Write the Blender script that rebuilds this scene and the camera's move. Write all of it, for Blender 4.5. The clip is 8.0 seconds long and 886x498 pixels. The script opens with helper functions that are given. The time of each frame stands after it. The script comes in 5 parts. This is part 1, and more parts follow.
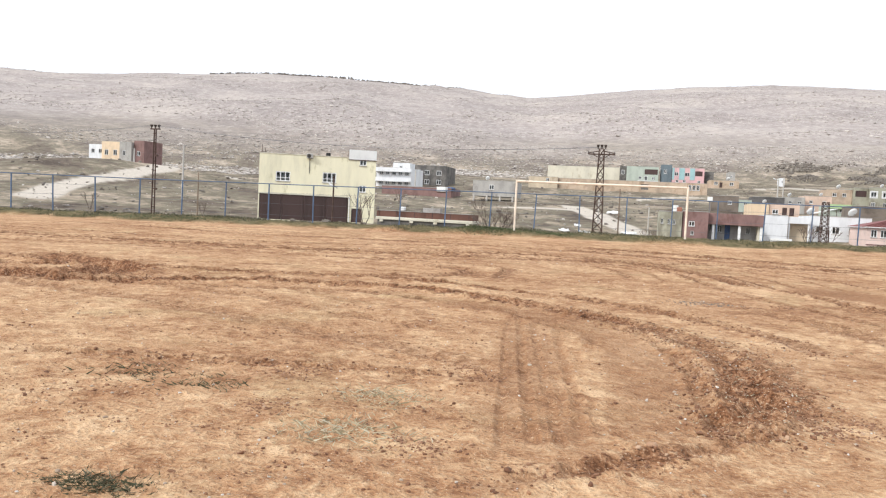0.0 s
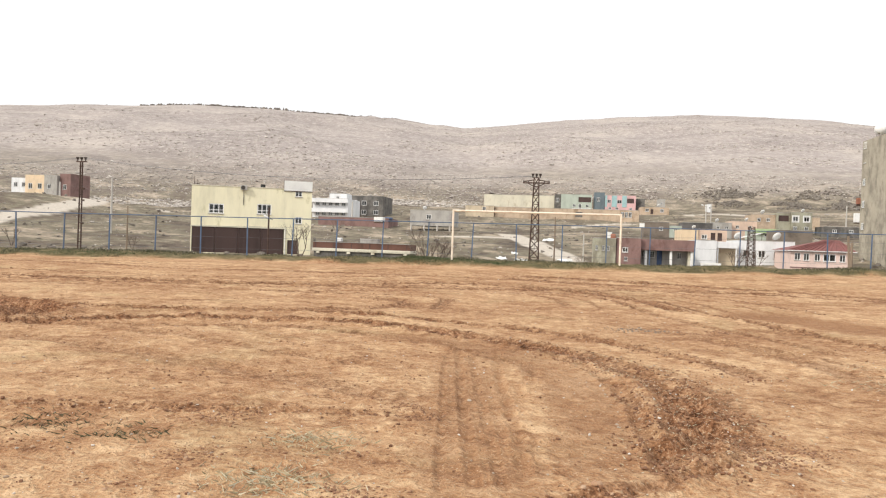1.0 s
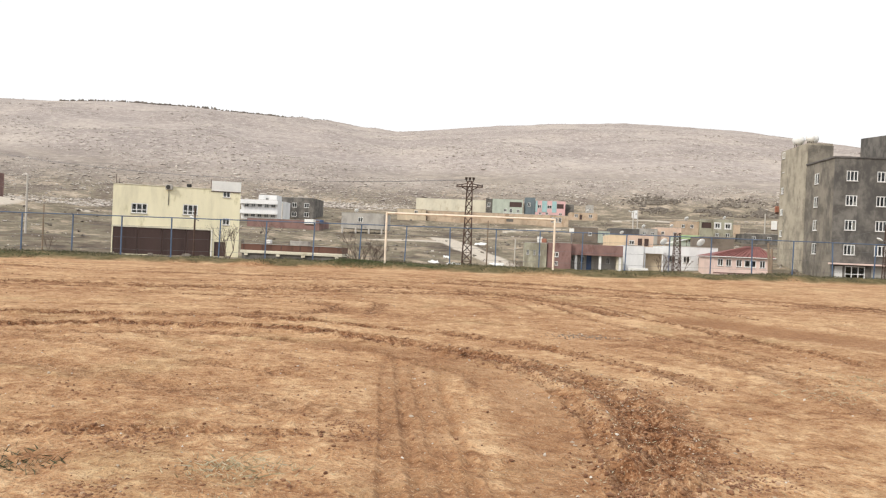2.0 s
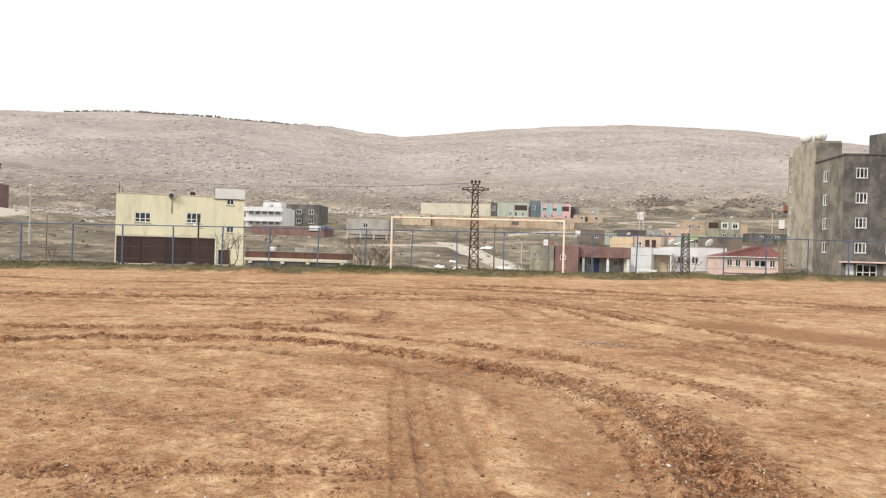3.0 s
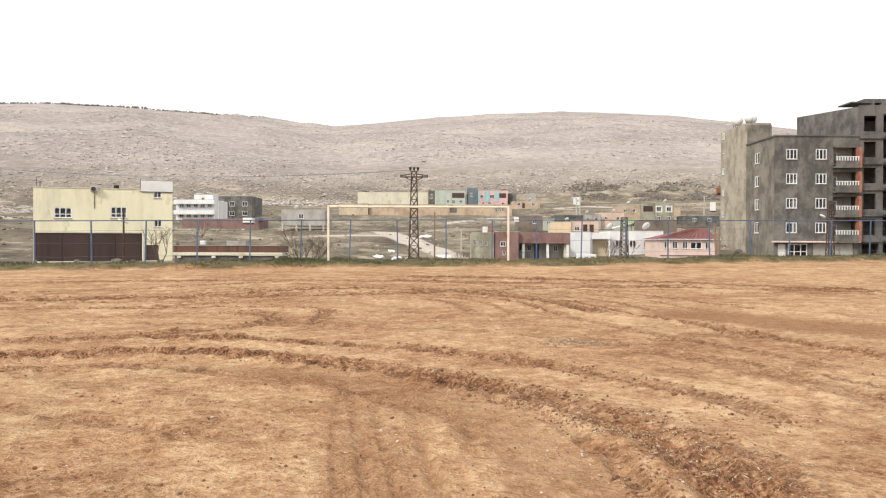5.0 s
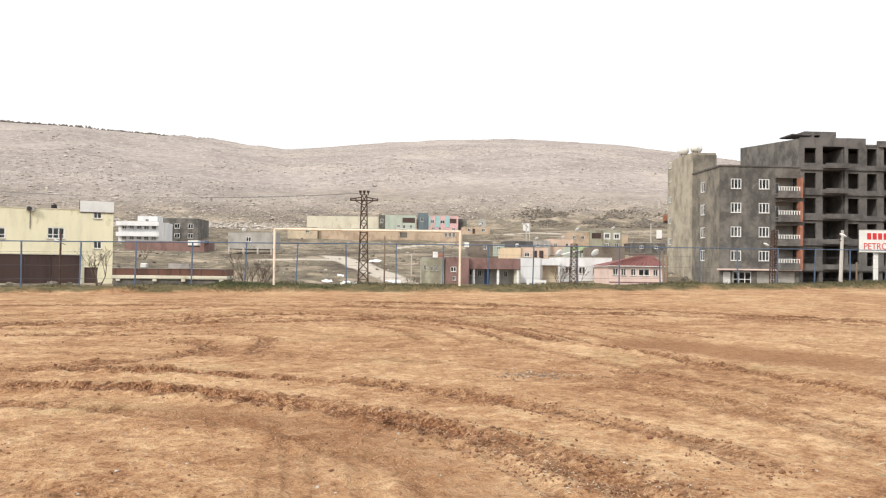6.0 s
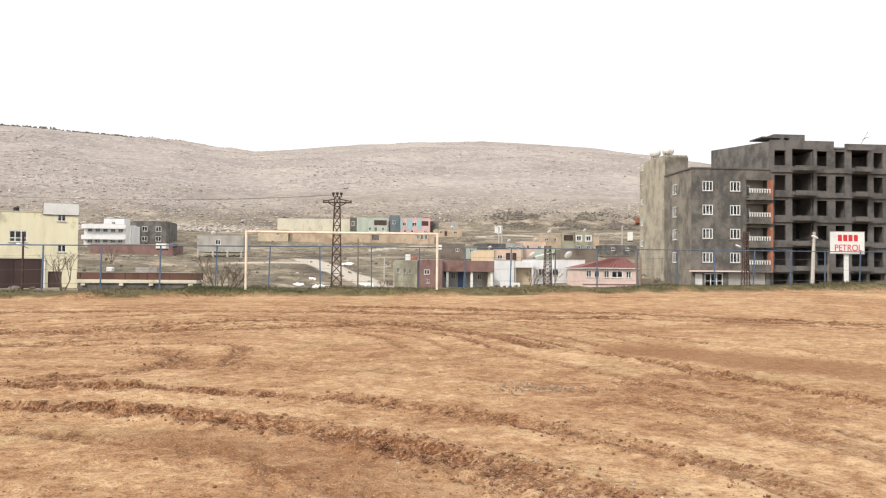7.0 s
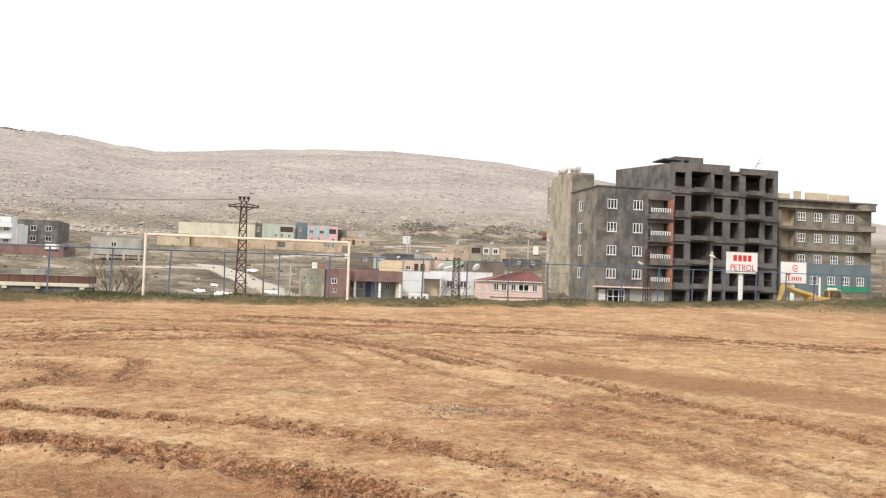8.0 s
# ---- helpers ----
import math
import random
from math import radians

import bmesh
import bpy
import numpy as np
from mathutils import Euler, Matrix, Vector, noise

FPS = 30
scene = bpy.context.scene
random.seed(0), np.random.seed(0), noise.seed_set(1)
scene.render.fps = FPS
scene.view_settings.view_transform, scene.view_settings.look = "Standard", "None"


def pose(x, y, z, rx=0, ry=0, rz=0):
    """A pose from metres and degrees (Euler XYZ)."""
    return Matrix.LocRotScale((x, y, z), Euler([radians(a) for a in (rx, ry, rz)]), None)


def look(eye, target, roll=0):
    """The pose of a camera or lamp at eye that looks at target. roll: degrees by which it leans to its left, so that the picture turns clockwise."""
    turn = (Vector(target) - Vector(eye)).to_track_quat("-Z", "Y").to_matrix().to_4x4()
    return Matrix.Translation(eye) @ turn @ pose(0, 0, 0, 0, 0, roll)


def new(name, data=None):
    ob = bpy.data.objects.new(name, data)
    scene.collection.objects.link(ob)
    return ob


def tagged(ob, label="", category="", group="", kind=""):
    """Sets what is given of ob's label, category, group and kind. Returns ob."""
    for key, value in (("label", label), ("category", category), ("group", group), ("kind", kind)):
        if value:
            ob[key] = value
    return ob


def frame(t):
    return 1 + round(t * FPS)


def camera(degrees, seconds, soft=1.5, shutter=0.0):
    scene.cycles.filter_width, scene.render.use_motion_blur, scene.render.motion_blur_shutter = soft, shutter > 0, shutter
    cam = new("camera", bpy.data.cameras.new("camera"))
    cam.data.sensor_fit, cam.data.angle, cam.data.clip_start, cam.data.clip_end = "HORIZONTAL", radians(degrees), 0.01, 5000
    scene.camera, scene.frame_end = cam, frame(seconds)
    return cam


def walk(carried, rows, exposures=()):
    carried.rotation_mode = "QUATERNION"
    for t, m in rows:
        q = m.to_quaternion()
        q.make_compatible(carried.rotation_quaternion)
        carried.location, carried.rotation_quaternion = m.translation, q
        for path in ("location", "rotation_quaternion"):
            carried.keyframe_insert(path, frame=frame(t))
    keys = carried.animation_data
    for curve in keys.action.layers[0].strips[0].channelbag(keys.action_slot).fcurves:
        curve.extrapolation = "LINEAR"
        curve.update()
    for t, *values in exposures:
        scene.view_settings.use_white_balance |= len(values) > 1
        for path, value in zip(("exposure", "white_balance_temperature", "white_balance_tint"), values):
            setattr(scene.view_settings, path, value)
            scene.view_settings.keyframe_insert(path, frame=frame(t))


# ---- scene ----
PATH = [
    (0, (5.411, -34.809, 1.253), (4.93, -32.871, 1.149), 2.9),
    (0.5, (5.363, -34.741, 1.259), (5.045, -32.767, 1.206), 1.9),
    (1, (5.392, -34.613, 1.271), (5.061, -32.641, 1.249), 2.0),
    (1.5, (5.355, -34.37, 1.235), (5.107, -32.385, 1.225), 2.9),
    (2, (5.237, -34.103, 1.249), (5.079, -32.109, 1.243), 2.5),
    (2.2, (5.215, -34.01, 1.238), (5.043, -32.017, 1.243), 2.2),
    (3.3, (5.052, -33.155, 1.236), (4.897, -31.161, 1.241), 1.1),
    (3.5, (5.027, -33.061, 1.243), (4.921, -31.064, 1.234), 0.8),
    (4, (4.981, -32.657, 1.193), (4.929, -30.659, 1.139), 1.2),
    (4.2, (4.967, -32.509, 1.204), (4.908, -30.511, 1.146), 1.4),
    (5.3, (4.869, -31.684, 1.246), (4.868, -29.684, 1.248), 0.0),
    (5.5, (4.875, -31.543, 1.241), (4.869, -29.543, 1.258), 0.5),
    (6, (4.876, -31.188, 1.233), (4.989, -29.192, 1.277), 0.7),
    (6.5, (4.79, -30.873, 1.249), (5.083, -28.895, 1.282), -1.3),
    (7, (4.695, -30.509, 1.258), (4.881, -28.518, 1.309), 0.5),
    (7.5, (4.608, -30.214, 1.269), (4.741, -28.22, 1.348), 2.6),
    (8, (4.56, -29.879, 1.278), (4.979, -27.925, 1.36), 1.9),
]
cam = camera(58.9, 8.0, soft=1.2)
walk(cam, [(t, look(eye, target, roll)) for t, eye, target, roll in PATH], [(0, 0.26, 6000, 10), (0.5, 0.2, 6300, 10), (1.0, 0.18, 6480, 10), (2.0, 0.08, 6500, 10), (3.5, 0.07, 6500, 10), (5.5, 0.2, 6500, 10), (8.0, 0.17, 6500, 10)])

# world: bright overcast sky, soft sun from the left behind the camera
SUN_AZ, SUN_EL = radians(-136), radians(36)
world = bpy.data.worlds.new("overcast_sky")
scene.world = world
world.use_nodes = True
wn, wl = world.node_tree.nodes, world.node_tree.links
wn.clear()
sky = wn.new("ShaderNodeTexSky")
sky.sky_type, sky.sun_disc = "NISHITA", False
sky.sun_elevation, sky.sun_rotation = SUN_EL, SUN_AZ
sky.dust_density, sky.air_density, sky.ozone_density = 6.0, 1.2, 1.0
veil = wn.new("ShaderNodeMix")
veil.data_type = "RGBA"
veil.inputs["Factor"].default_value = 0.8
veil.inputs["B"].default_value = (11.6, 11.6, 11.6, 1)
wl.new(sky.outputs[0], veil.inputs["A"])
back = wn.new("ShaderNodeBackground")
back.inputs["Strength"].default_value = 0.1
wl.new(veil.outputs["Result"], back.inputs["Color"])
wout = wn.new("ShaderNodeOutputWorld")
wl.new(back.outputs[0], wout.inputs[0])
sun = new("sun", bpy.data.lights.new("sun", "SUN"))
sun.data.energy, sun.data.angle, sun.data.color = 2.0, radians(10), (1.0, 0.95, 0.86)
sun.matrix_world = look((math.sin(SUN_AZ) * 50, math.cos(SUN_AZ) * 50, 50 * math.tan(SUN_EL)), (0, 0, 0))


# ---- materials ----
def ramp(nt, fac, stops):
    r = nt.nodes.new("ShaderNodeValToRGB")
    r.color_ramp.elements[0].position, r.color_ramp.elements[0].color = stops[0][0], (*stops[0][1], 1)
    r.color_ramp.elements[1].position, r.color_ramp.elements[1].color = stops[-1][0], (*stops[-1][1], 1)
    for p, c in stops[1:-1]:
        e = r.color_ramp.elements.new(p)
        e.color = (*c, 1)
    nt.links.new(fac, r.inputs[0])
    return r.outputs[0]


def noise_tex(nt, vec, scale, detail=5, rough=0.6, distort=0.0):
    n = nt.nodes.new("ShaderNodeTexNoise")
    n.inputs["Scale"].default_value, n.inputs["Detail"].default_value = scale, detail
    n.inputs["Roughness"].default_value, n.inputs["Distortion"].default_value = rough, distort
    nt.links.new(vec, n.inputs["Vector"])
    return n.outputs["Fac"]


def scaled(nt, vec, s):
    m = nt.nodes.new("ShaderNodeMapping")
    m.inputs["Scale"].default_value = s
    nt.links.new(vec, m.inputs["Vector"])
    return m.outputs[0]


def mixc(nt, fac, a, b, mode="MIX"):
    m = nt.nodes.new("ShaderNodeMix")
    m.data_type, m.blend_type = "RGBA", mode
    for sock, v in (("Factor", fac), ("A", a), ("B", b)):
        if isinstance(v, (int, float)):
            m.inputs[sock].default_value = v
        elif isinstance(v, tuple):
            m.inputs[sock].default_value = (*v, 1)
        else:
            nt.links.new(v, m.inputs[sock])
    return m.outputs["Result"]


def calc(nt, op, a, b=0.0, c=None, clamp=False):
    m = nt.nodes.new("ShaderNodeMath")
    m.operation, m.use_clamp = op, clamp
    for n, v in enumerate((a, b) if c is None else (a, b, c)):
        if isinstance(v, (int, float)):
            m.inputs[n].default_value = v
        else:
            nt.links.new(v, m.inputs[n])
    return m.outputs[0]


def bumped(nt, bsdf, height, strength, dist):
    b = nt.nodes.new("ShaderNodeBump")
    b.inputs["Strength"].default_value, b.inputs["Distance"].default_value = strength, dist
    nt.links.new(height, b.inputs["Height"])
    nt.links.new(b.outputs[0], bsdf.inputs["Normal"])


def fresh(name):
    m = bpy.data.materials.new(name)
    m.use_nodes = True
    nt = m.node_tree
    bsdf = nt.nodes["Principled BSDF"]
    pos = nt.nodes.new("ShaderNodeNewGeometry").outputs["Position"]
    return m, nt, bsdf, pos


def mat(name, col, rough=0.85, var=0.3, scale=0.6, fine=14.0, streak=1.0, bump=0.15, dist=0.01, metal=0.0, stain=None, stain_at=0.55, each=0.0):
    """Paint, plaster, metal: a base colour with blotches, vertical streaks, fine grain and relief."""
    m, nt, bsdf, pos = fresh(name)
    big = noise_tex(nt, scaled(nt, pos, (1, 1, 1 / streak)), scale, 6, 0.65, 0.05)
    small = noise_tex(nt, pos, fine, 4, 0.7)
    dark = tuple(c * (1 - var) for c in col)
    lite = tuple(min(1, c * (1 + var * 0.5)) for c in col)
    c = ramp(nt, big, [(0.37, dark), (0.5, col), (0.64, lite)])
    c = mixc(nt, calc(nt, "MULTIPLY", calc(nt, "SUBTRACT", small, 0.5), var * 1.2, clamp=True), c, tuple(x * 0.5 for x in col))
    if stain:
        s = noise_tex(nt, scaled(nt, pos, (0.8, 0.8, 0.45)), 0.8, 7, 0.72, 0.1)
        c = mixc(nt, calc(nt, "MULTIPLY", calc(nt, "SUBTRACT", s, stain_at - 0.08), 7.0, clamp=True), c, stain)
    if each:
        o = nt.nodes.new("ShaderNodeObjectInfo").outputs["Random"]
        c = mixc(nt, calc(nt, "MULTIPLY", o, each), c, dark)
    nt.links.new(c, bsdf.inputs["Base Color"])
    nt.links.new(calc(nt, "MULTIPLY_ADD", small, 0.2, rough - 0.1, clamp=True), bsdf.inputs["Roughness"])
    bsdf.inputs["Metallic"].default_value = metal
    if bump:
        bumped(nt, bsdf, small, bump, dist)
    return m


YELLOW = mat("yellow_paint", (0.8, 0.75, 0.55), var=0.14, streak=4, stain=(0.5, 0.46, 0.26), stain_at=0.66)
BROWN_DOOR = mat("brown_sheet_metal", (0.075, 0.045, 0.04), 0.6, 0.25, streak=6, metal=0.2)
WHITE = mat("white_paint", (0.78, 0.78, 0.76), var=0.1, stain=(0.55, 0.53, 0.5), stain_at=0.7)
WHITE_WALL = mat("whitewash", (0.76, 0.77, 0.78), var=0.12, streak=3, stain=(0.58, 0.56, 0.53), stain_at=0.68)
PVC = mat("white_window_plastic", (0.8, 0.8, 0.79), 0.4, 0.05, bump=0)
GOAL_PAINT = mat("worn_white_goal_paint", (0.78, 0.68, 0.56), 0.6, 0.2, 1.5, stain=(0.5, 0.3, 0.18), stain_at=0.62)
BLUE_POST = mat("blue_fence_paint", (0.085, 0.135, 0.225), 0.5, 0.3, 2.0, stain=(0.2, 0.13, 0.09), stain_at=0.66, each=0.4)
RUST = mat("rusty_lattice_steel", (0.085, 0.05, 0.038), 0.8, 0.35, 3.0, metal=0.2)
INSULATOR = mat("dark_glazed_porcelain", (0.05, 0.035, 0.03), 0.3, 0.2)
WIRE = mat("galvanised_wire", (0.18, 0.18, 0.19), 0.5, 0.2, metal=0.5)
CONC = mat("weathered_grey_concrete", (0.17, 0.158, 0.143), 0.9, 0.45, 0.5, streak=0.7, bump=0.4, dist=0.02, stain=(0.088, 0.083, 0.078), stain_at=0.54)
GABLE = mat("stained_gable_cement", (0.235, 0.212, 0.175), 0.9, 0.4, 0.4, streak=0.8, bump=0.3, dist=0.02, stain=(0.12, 0.11, 0.096), stain_at=0.56)
CONC_DARK = mat("dark_raw_concrete", (0.135, 0.125, 0.12), 0.92, 0.45, 0.45, streak=0.8, bump=0.4, dist=0.02, stain=(0.085, 0.08, 0.078), stain_at=0.56)
CONC_PALE = mat("pale_render", (0.4, 0.36, 0.285), 0.9, 0.3, 0.35, streak=0.8, bump=0.3, dist=0.02, stain=(0.23, 0.205, 0.165), stain_at=0.57)
CONC_LIGHT = mat("light_cement", (0.42, 0.4, 0.37), 0.9, 0.2, 0.6, streak=2, stain=(0.28, 0.26, 0.24), stain_at=0.6)
BEIGE = mat("beige_render", (0.55, 0.46, 0.34), 0.9, 0.2, 0.5, streak=2, stain=(0.36, 0.28, 0.2), stain_at=0.62)
CREAM = mat("cream_render", (0.66, 0.62, 0.5), 0.9, 0.15, 0.4, streak=2, stain=(0.48, 0.42, 0.3), stain_at=0.64)
TAN = mat("tan_block_wall", (0.5, 0.39, 0.29), 0.92, 0.25, 0.4, fine=6, stain=(0.34, 0.24, 0.16), stain_at=0.6)
# ORANGE, APRICOT, MAROON, PINK, GREEN, TEAL, RED_TILE: greyed to imitate haze over the village
ORANGE = mat("orange_paint", (0.66, 0.5, 0.4), var=0.18, streak=2)
APRICOT = mat("apricot_paint", (0.74, 0.58, 0.4), var=0.14, streak=2)
BRICK_RED = mat("orange_brick", (0.36, 0.15, 0.095), 0.9, 0.25, 1.5, fine=9)
MAROON = mat("maroon_paint", (0.24, 0.145, 0.13), 0.85, 0.22, 0.7, streak=2, stain=(0.14, 0.07, 0.06), stain_at=0.62)
PINK = mat("pink_paint", (0.66, 0.42, 0.42), var=0.14, streak=2)
PALE_PINK = mat("pale_pink_stone", (0.72, 0.56, 0.5), var=0.12, fine=5)
GREEN = mat("mint_paint", (0.45, 0.5, 0.43), var=0.15, streak=2)
TEAL = mat("turquoise_paint", (0.33, 0.5, 0.51), var=0.14)
OLIVE = mat("olive_render", (0.36, 0.35, 0.27), var=0.2, streak=2, stain=(0.22, 0.2, 0.15))
BLUE_WALL = mat("slate_blue_paint", (0.15, 0.187, 0.208), var=0.16, streak=2, stain=(0.12, 0.17, 0.2), stain_at=0.6)
BLUE_TARP = mat("blue_tarpaulin", (0.06, 0.11, 0.24), 0.6, 0.3)
RED_TILE = mat("red_roof_tile", (0.25, 0.1, 0.09), 0.8, 0.25, 1.5, each=0.35)
SIGN_RED = mat("red_sign_paint", (0.62, 0.03, 0.035), 0.5, 0.1, bump=0)
SIGN_GREEN = mat("green_sign_paint", (0.03, 0.26, 0.14), 0.5, 0.15, bump=0)
DIGGER = mat("yellow_machine_paint", (0.43, 0.28, 0.085), 0.5, 0.22, 1.5, stain=(0.3, 0.2, 0.08), stain_at=0.6)
RUBBER = mat("black_rubber", (0.03, 0.03, 0.03), 0.9, 0.2)
WOOD = mat("grey_weathered_timber", (0.24, 0.18, 0.13), 0.9, 0.3, 2, streak=8)
EARTH = mat("dry_earth_bank", (0.2, 0.165, 0.135), 0.95, 0.35, 0.5, fine=5, bump=0.5, dist=0.05)
CONC_POLE = mat("concrete_pole", (0.5, 0.47, 0.43), 0.9, 0.15, 1.0, streak=6)
DARK = mat("dark_interior", (0.06, 0.055, 0.05), 0.95, 0.2)
BARK = mat("grey_brown_bark", (0.13, 0.095, 0.075), 0.95, 0.3, 4)


def blade_mat(name, stops):
    m, nt, bsdf, pos = fresh(name)
    r = nt.nodes.new("ShaderNodeNewGeometry").outputs["Random Per Island"]
    c = ramp(nt, r, stops)
    big = noise_tex(nt, pos, 0.9, 4, 0.6)
    c = mixc(nt, calc(nt, "MULTIPLY", big, 0.35), c, tuple(v * 0.5 for v in stops[0][1]))
    nt.links.new(c, bsdf.inputs["Base Color"])
    bsdf.inputs["Roughness"].default_value = 0.85
    return m


TURF = blade_mat("bank_grass", [(0.0, (0.048, 0.05, 0.024)), (0.5, (0.082, 0.085, 0.04)), (0.75, (0.13, 0.115, 0.062)), (1.0, (0.27, 0.215, 0.135))])
WEED = blade_mat("green_weed", [(0.0, (0.05, 0.07, 0.027)), (0.6, (0.085, 0.115, 0.045)), (1.0, (0.16, 0.165, 0.08))])
HAY = blade_mat("dry_grass", [(0.0, (0.3, 0.25, 0.14)), (0.5, (0.5, 0.44, 0.3)), (1.0, (0.66, 0.6, 0.45))])
CLODS = blade_mat("churned_clay", [(0.0, (0.15, 0.068, 0.035)), (0.5, (0.25, 0.122, 0.062)), (0.85, (0.38, 0.21, 0.115)), (1.0, (0.54, 0.37, 0.24))])
PEBBLES = blade_mat("pale_pebbles", [(0.0, (0.35, 0.25, 0.17)), (0.6, (0.55, 0.47, 0.38)), (1.0, (0.78, 0.74, 0.68))])
OUTCROP = blade_mat("limestone_outcrop", [(0.0, (0.36, 0.315, 0.28)), (0.5, (0.5, 0.45, 0.4)), (1.0, (0.68, 0.62, 0.56))])
BRUSH = blade_mat("grey_brown_scrub", [(0.0, (0.15, 0.127, 0.108)), (0.6, (0.2, 0.172, 0.143)), (1.0, (0.26, 0.228, 0.185))])


def glass_mat():
    m, nt, bsdf, pos = fresh("window_glass")
    bsdf.inputs["Base Color"].default_value = (0.55, 0.6, 0.62, 1)
    bsdf.inputs["Roughness"].default_value = 0.06
    bsdf.inputs["Transmission Weight"].default_value = 1.0
    bsdf.inputs["IOR"].default_value = 1.45
    return m


GLASS = glass_mat()


# ---- building blocks ----
def finish(bm, name, material, smooth=False):
    me = bpy.data.meshes.new(name)
    bm.normal_update()
    bm.to_mesh(me)
    bm.free()
    for m in material if isinstance(material, (list, tuple)) else [material]:
        me.materials.append(m)
    if smooth:
        me.polygons.foreach_set("use_smooth", [True] * len(me.polygons))
    return me


def part(name, bm, material, parent, label="", smooth=False):
    ob = new(name, finish(bm, name, material, smooth))
    ob.parent = parent
    if label:
        tagged(ob, label=label)
    return ob


def thing(name, label, category, at=(0, 0, 0), group="", rz=0.0):
    ob = new(name)
    ob.empty_display_size = 0.3
    ob.matrix_basis = pose(*at, 0, 0, rz)
    return tagged(ob, label, category, group)


def structure(name, bm, material, label="", smooth=False):
    ob = new(name, finish(bm, name, material, smooth))
    return tagged(ob, label, kind="structure")


def box(bm, x0, y0, z0, x1, y1, z1, bevel=0.0):
    r = bmesh.ops.create_cube(bm, size=1.0)
    bmesh.ops.scale(bm, vec=(x1 - x0, y1 - y0, z1 - z0), verts=r["verts"])
    bmesh.ops.translate(bm, vec=((x0 + x1) / 2, (y0 + y1) / 2, (z0 + z1) / 2), verts=r["verts"])
    if bevel:
        bmesh.ops.bevel(bm, geom=list({e for v in r["verts"] for e in v.link_edges}), offset=bevel, segments=1, affect="EDGES")
    return bm


def boxes(*rows, bevel=0.0):
    bm = bmesh.new()
    for r in rows:
        box(bm, *r, bevel=bevel)
    return bm


def rod(bm, a, b, r0, r1=None, sides=8):
    """A tapered round bar from a to b."""
    a, b = Vector(a), Vector(b)
    d = b - a
    m = Matrix.Translation((a + b) / 2) @ d.to_track_quat("Z", "Y").to_matrix().to_4x4()
    bmesh.ops.create_cone(bm, cap_ends=True, segments=sides, radius1=r0, radius2=r0 if r1 is None else r1, depth=d.length, matrix=m)
    return bm


def wall_grid(bm, o, u, n, width, height, thick, holes):
    """A wall of that thickness with openings cut through. o: lower outer corner, u: along, n: inwards; holes: u0, z0, u1, z1."""
    o, u, n, up = Vector(o), Vector(u), Vector(n), Vector((0, 0, 1))
    us = sorted({0.0, width, *(max(0, min(width, h[k])) for h in holes for k in (0, 2))})
    zs = sorted({0.0, height, *(max(0, min(height, h[k])) for h in holes for k in (1, 3))})

    def solid(i, j):
        if not (0 <= i < len(us) - 1 and 0 <= j < len(zs) - 1):
            return False
        cu, cz = (us[i] + us[i + 1]) / 2, (zs[j] + zs[j + 1]) / 2
        return not any(h[0] < cu < h[2] and h[1] < cz < h[3] for h in holes)

    def quad(*pts):
        bm.faces.new([bm.verts.new(p) for p in pts])

    for i in range(len(us) - 1):
        for j in range(len(zs) - 1):
            if not solid(i, j):
                continue
            a, b = o + u * us[i] + up * zs[j], o + u * us[i + 1] + up * zs[j]
            c, d = o + u * us[i + 1] + up * zs[j + 1], o + u * us[i] + up * zs[j + 1]
            t = n * thick
            quad(a, b, c, d), quad(b + t, a + t, d + t, c + t)
            if not solid(i - 1, j):
                quad(a + t, a, d, d + t)
            if not solid(i + 1, j):
                quad(b, b + t, c + t, c)
            if not solid(i, j - 1):
                quad(a, a + t, b + t, b)
            if not solid(i, j + 1):
                quad(d, c, c + t, d + t)
    bmesh.ops.remove_doubles(bm, verts=bm.verts, dist=0.0005)
    bmesh.ops.recalc_face_normals(bm, faces=bm.faces)
    return bm


PANES, FRAMES, SILLS = {}, {}, {}


def window(parent, o, u, n, w, h, lights=2, transom=0.0, frame_mat=None, sill=True):
    """A window of real frame bars and panes set into an opening. o: lower outer corner of the opening."""
    frame_mat = frame_mat or PVC
    key = (round(w, 2), round(h, 2), lights, transom, frame_mat.name)
    if key not in FRAMES:
        b = min(0.085, w * 0.1)
        rows = [(b, h * transom - b * 0.4), (h * transom + b * 0.4, h - b)] if transom else [(b, h - b)]
        cuts = []
        for k in range(lights):
            u0, u1 = w * k / lights + (b if k == 0 else b * 0.5), w * (k + 1) / lights - (b if k == lights - 1 else b * 0.5)
            cuts += [(u0, r0, u1, r1) for r0, r1 in rows]
        FRAMES[key] = finish(wall_grid(bmesh.new(), (0, 0.02, 0), (1, 0, 0), (0, 1, 0), w, h, 0.08, cuts), "window", frame_mat)
        SILLS[key] = finish(boxes((-0.06, -0.08, -0.06, w + 0.06, 0.018, -0.003)), "sill", CONC_LIGHT)
        PANES[key] = finish(boxes((b * 0.7, 0.05, b * 0.7, w - b * 0.7, 0.062, h - b * 0.7)), "pane", GLASS)
    u, n = Vector(u), Vector(n)
    m = Matrix(((u.x, n.x, 0, o[0]), (u.y, n.y, 0, o[1]), (0, 0, 1, o[2]), (0, 0, 0, 1)))
    f = new("window", FRAMES[key])
    f.parent, f.matrix_basis = parent, m
    p = new("pane", PANES[key])
    p.parent, p.visible_shadow = f, False
    if sill:
        s = new("sill", SILLS[key])
        s.parent = f
    return f


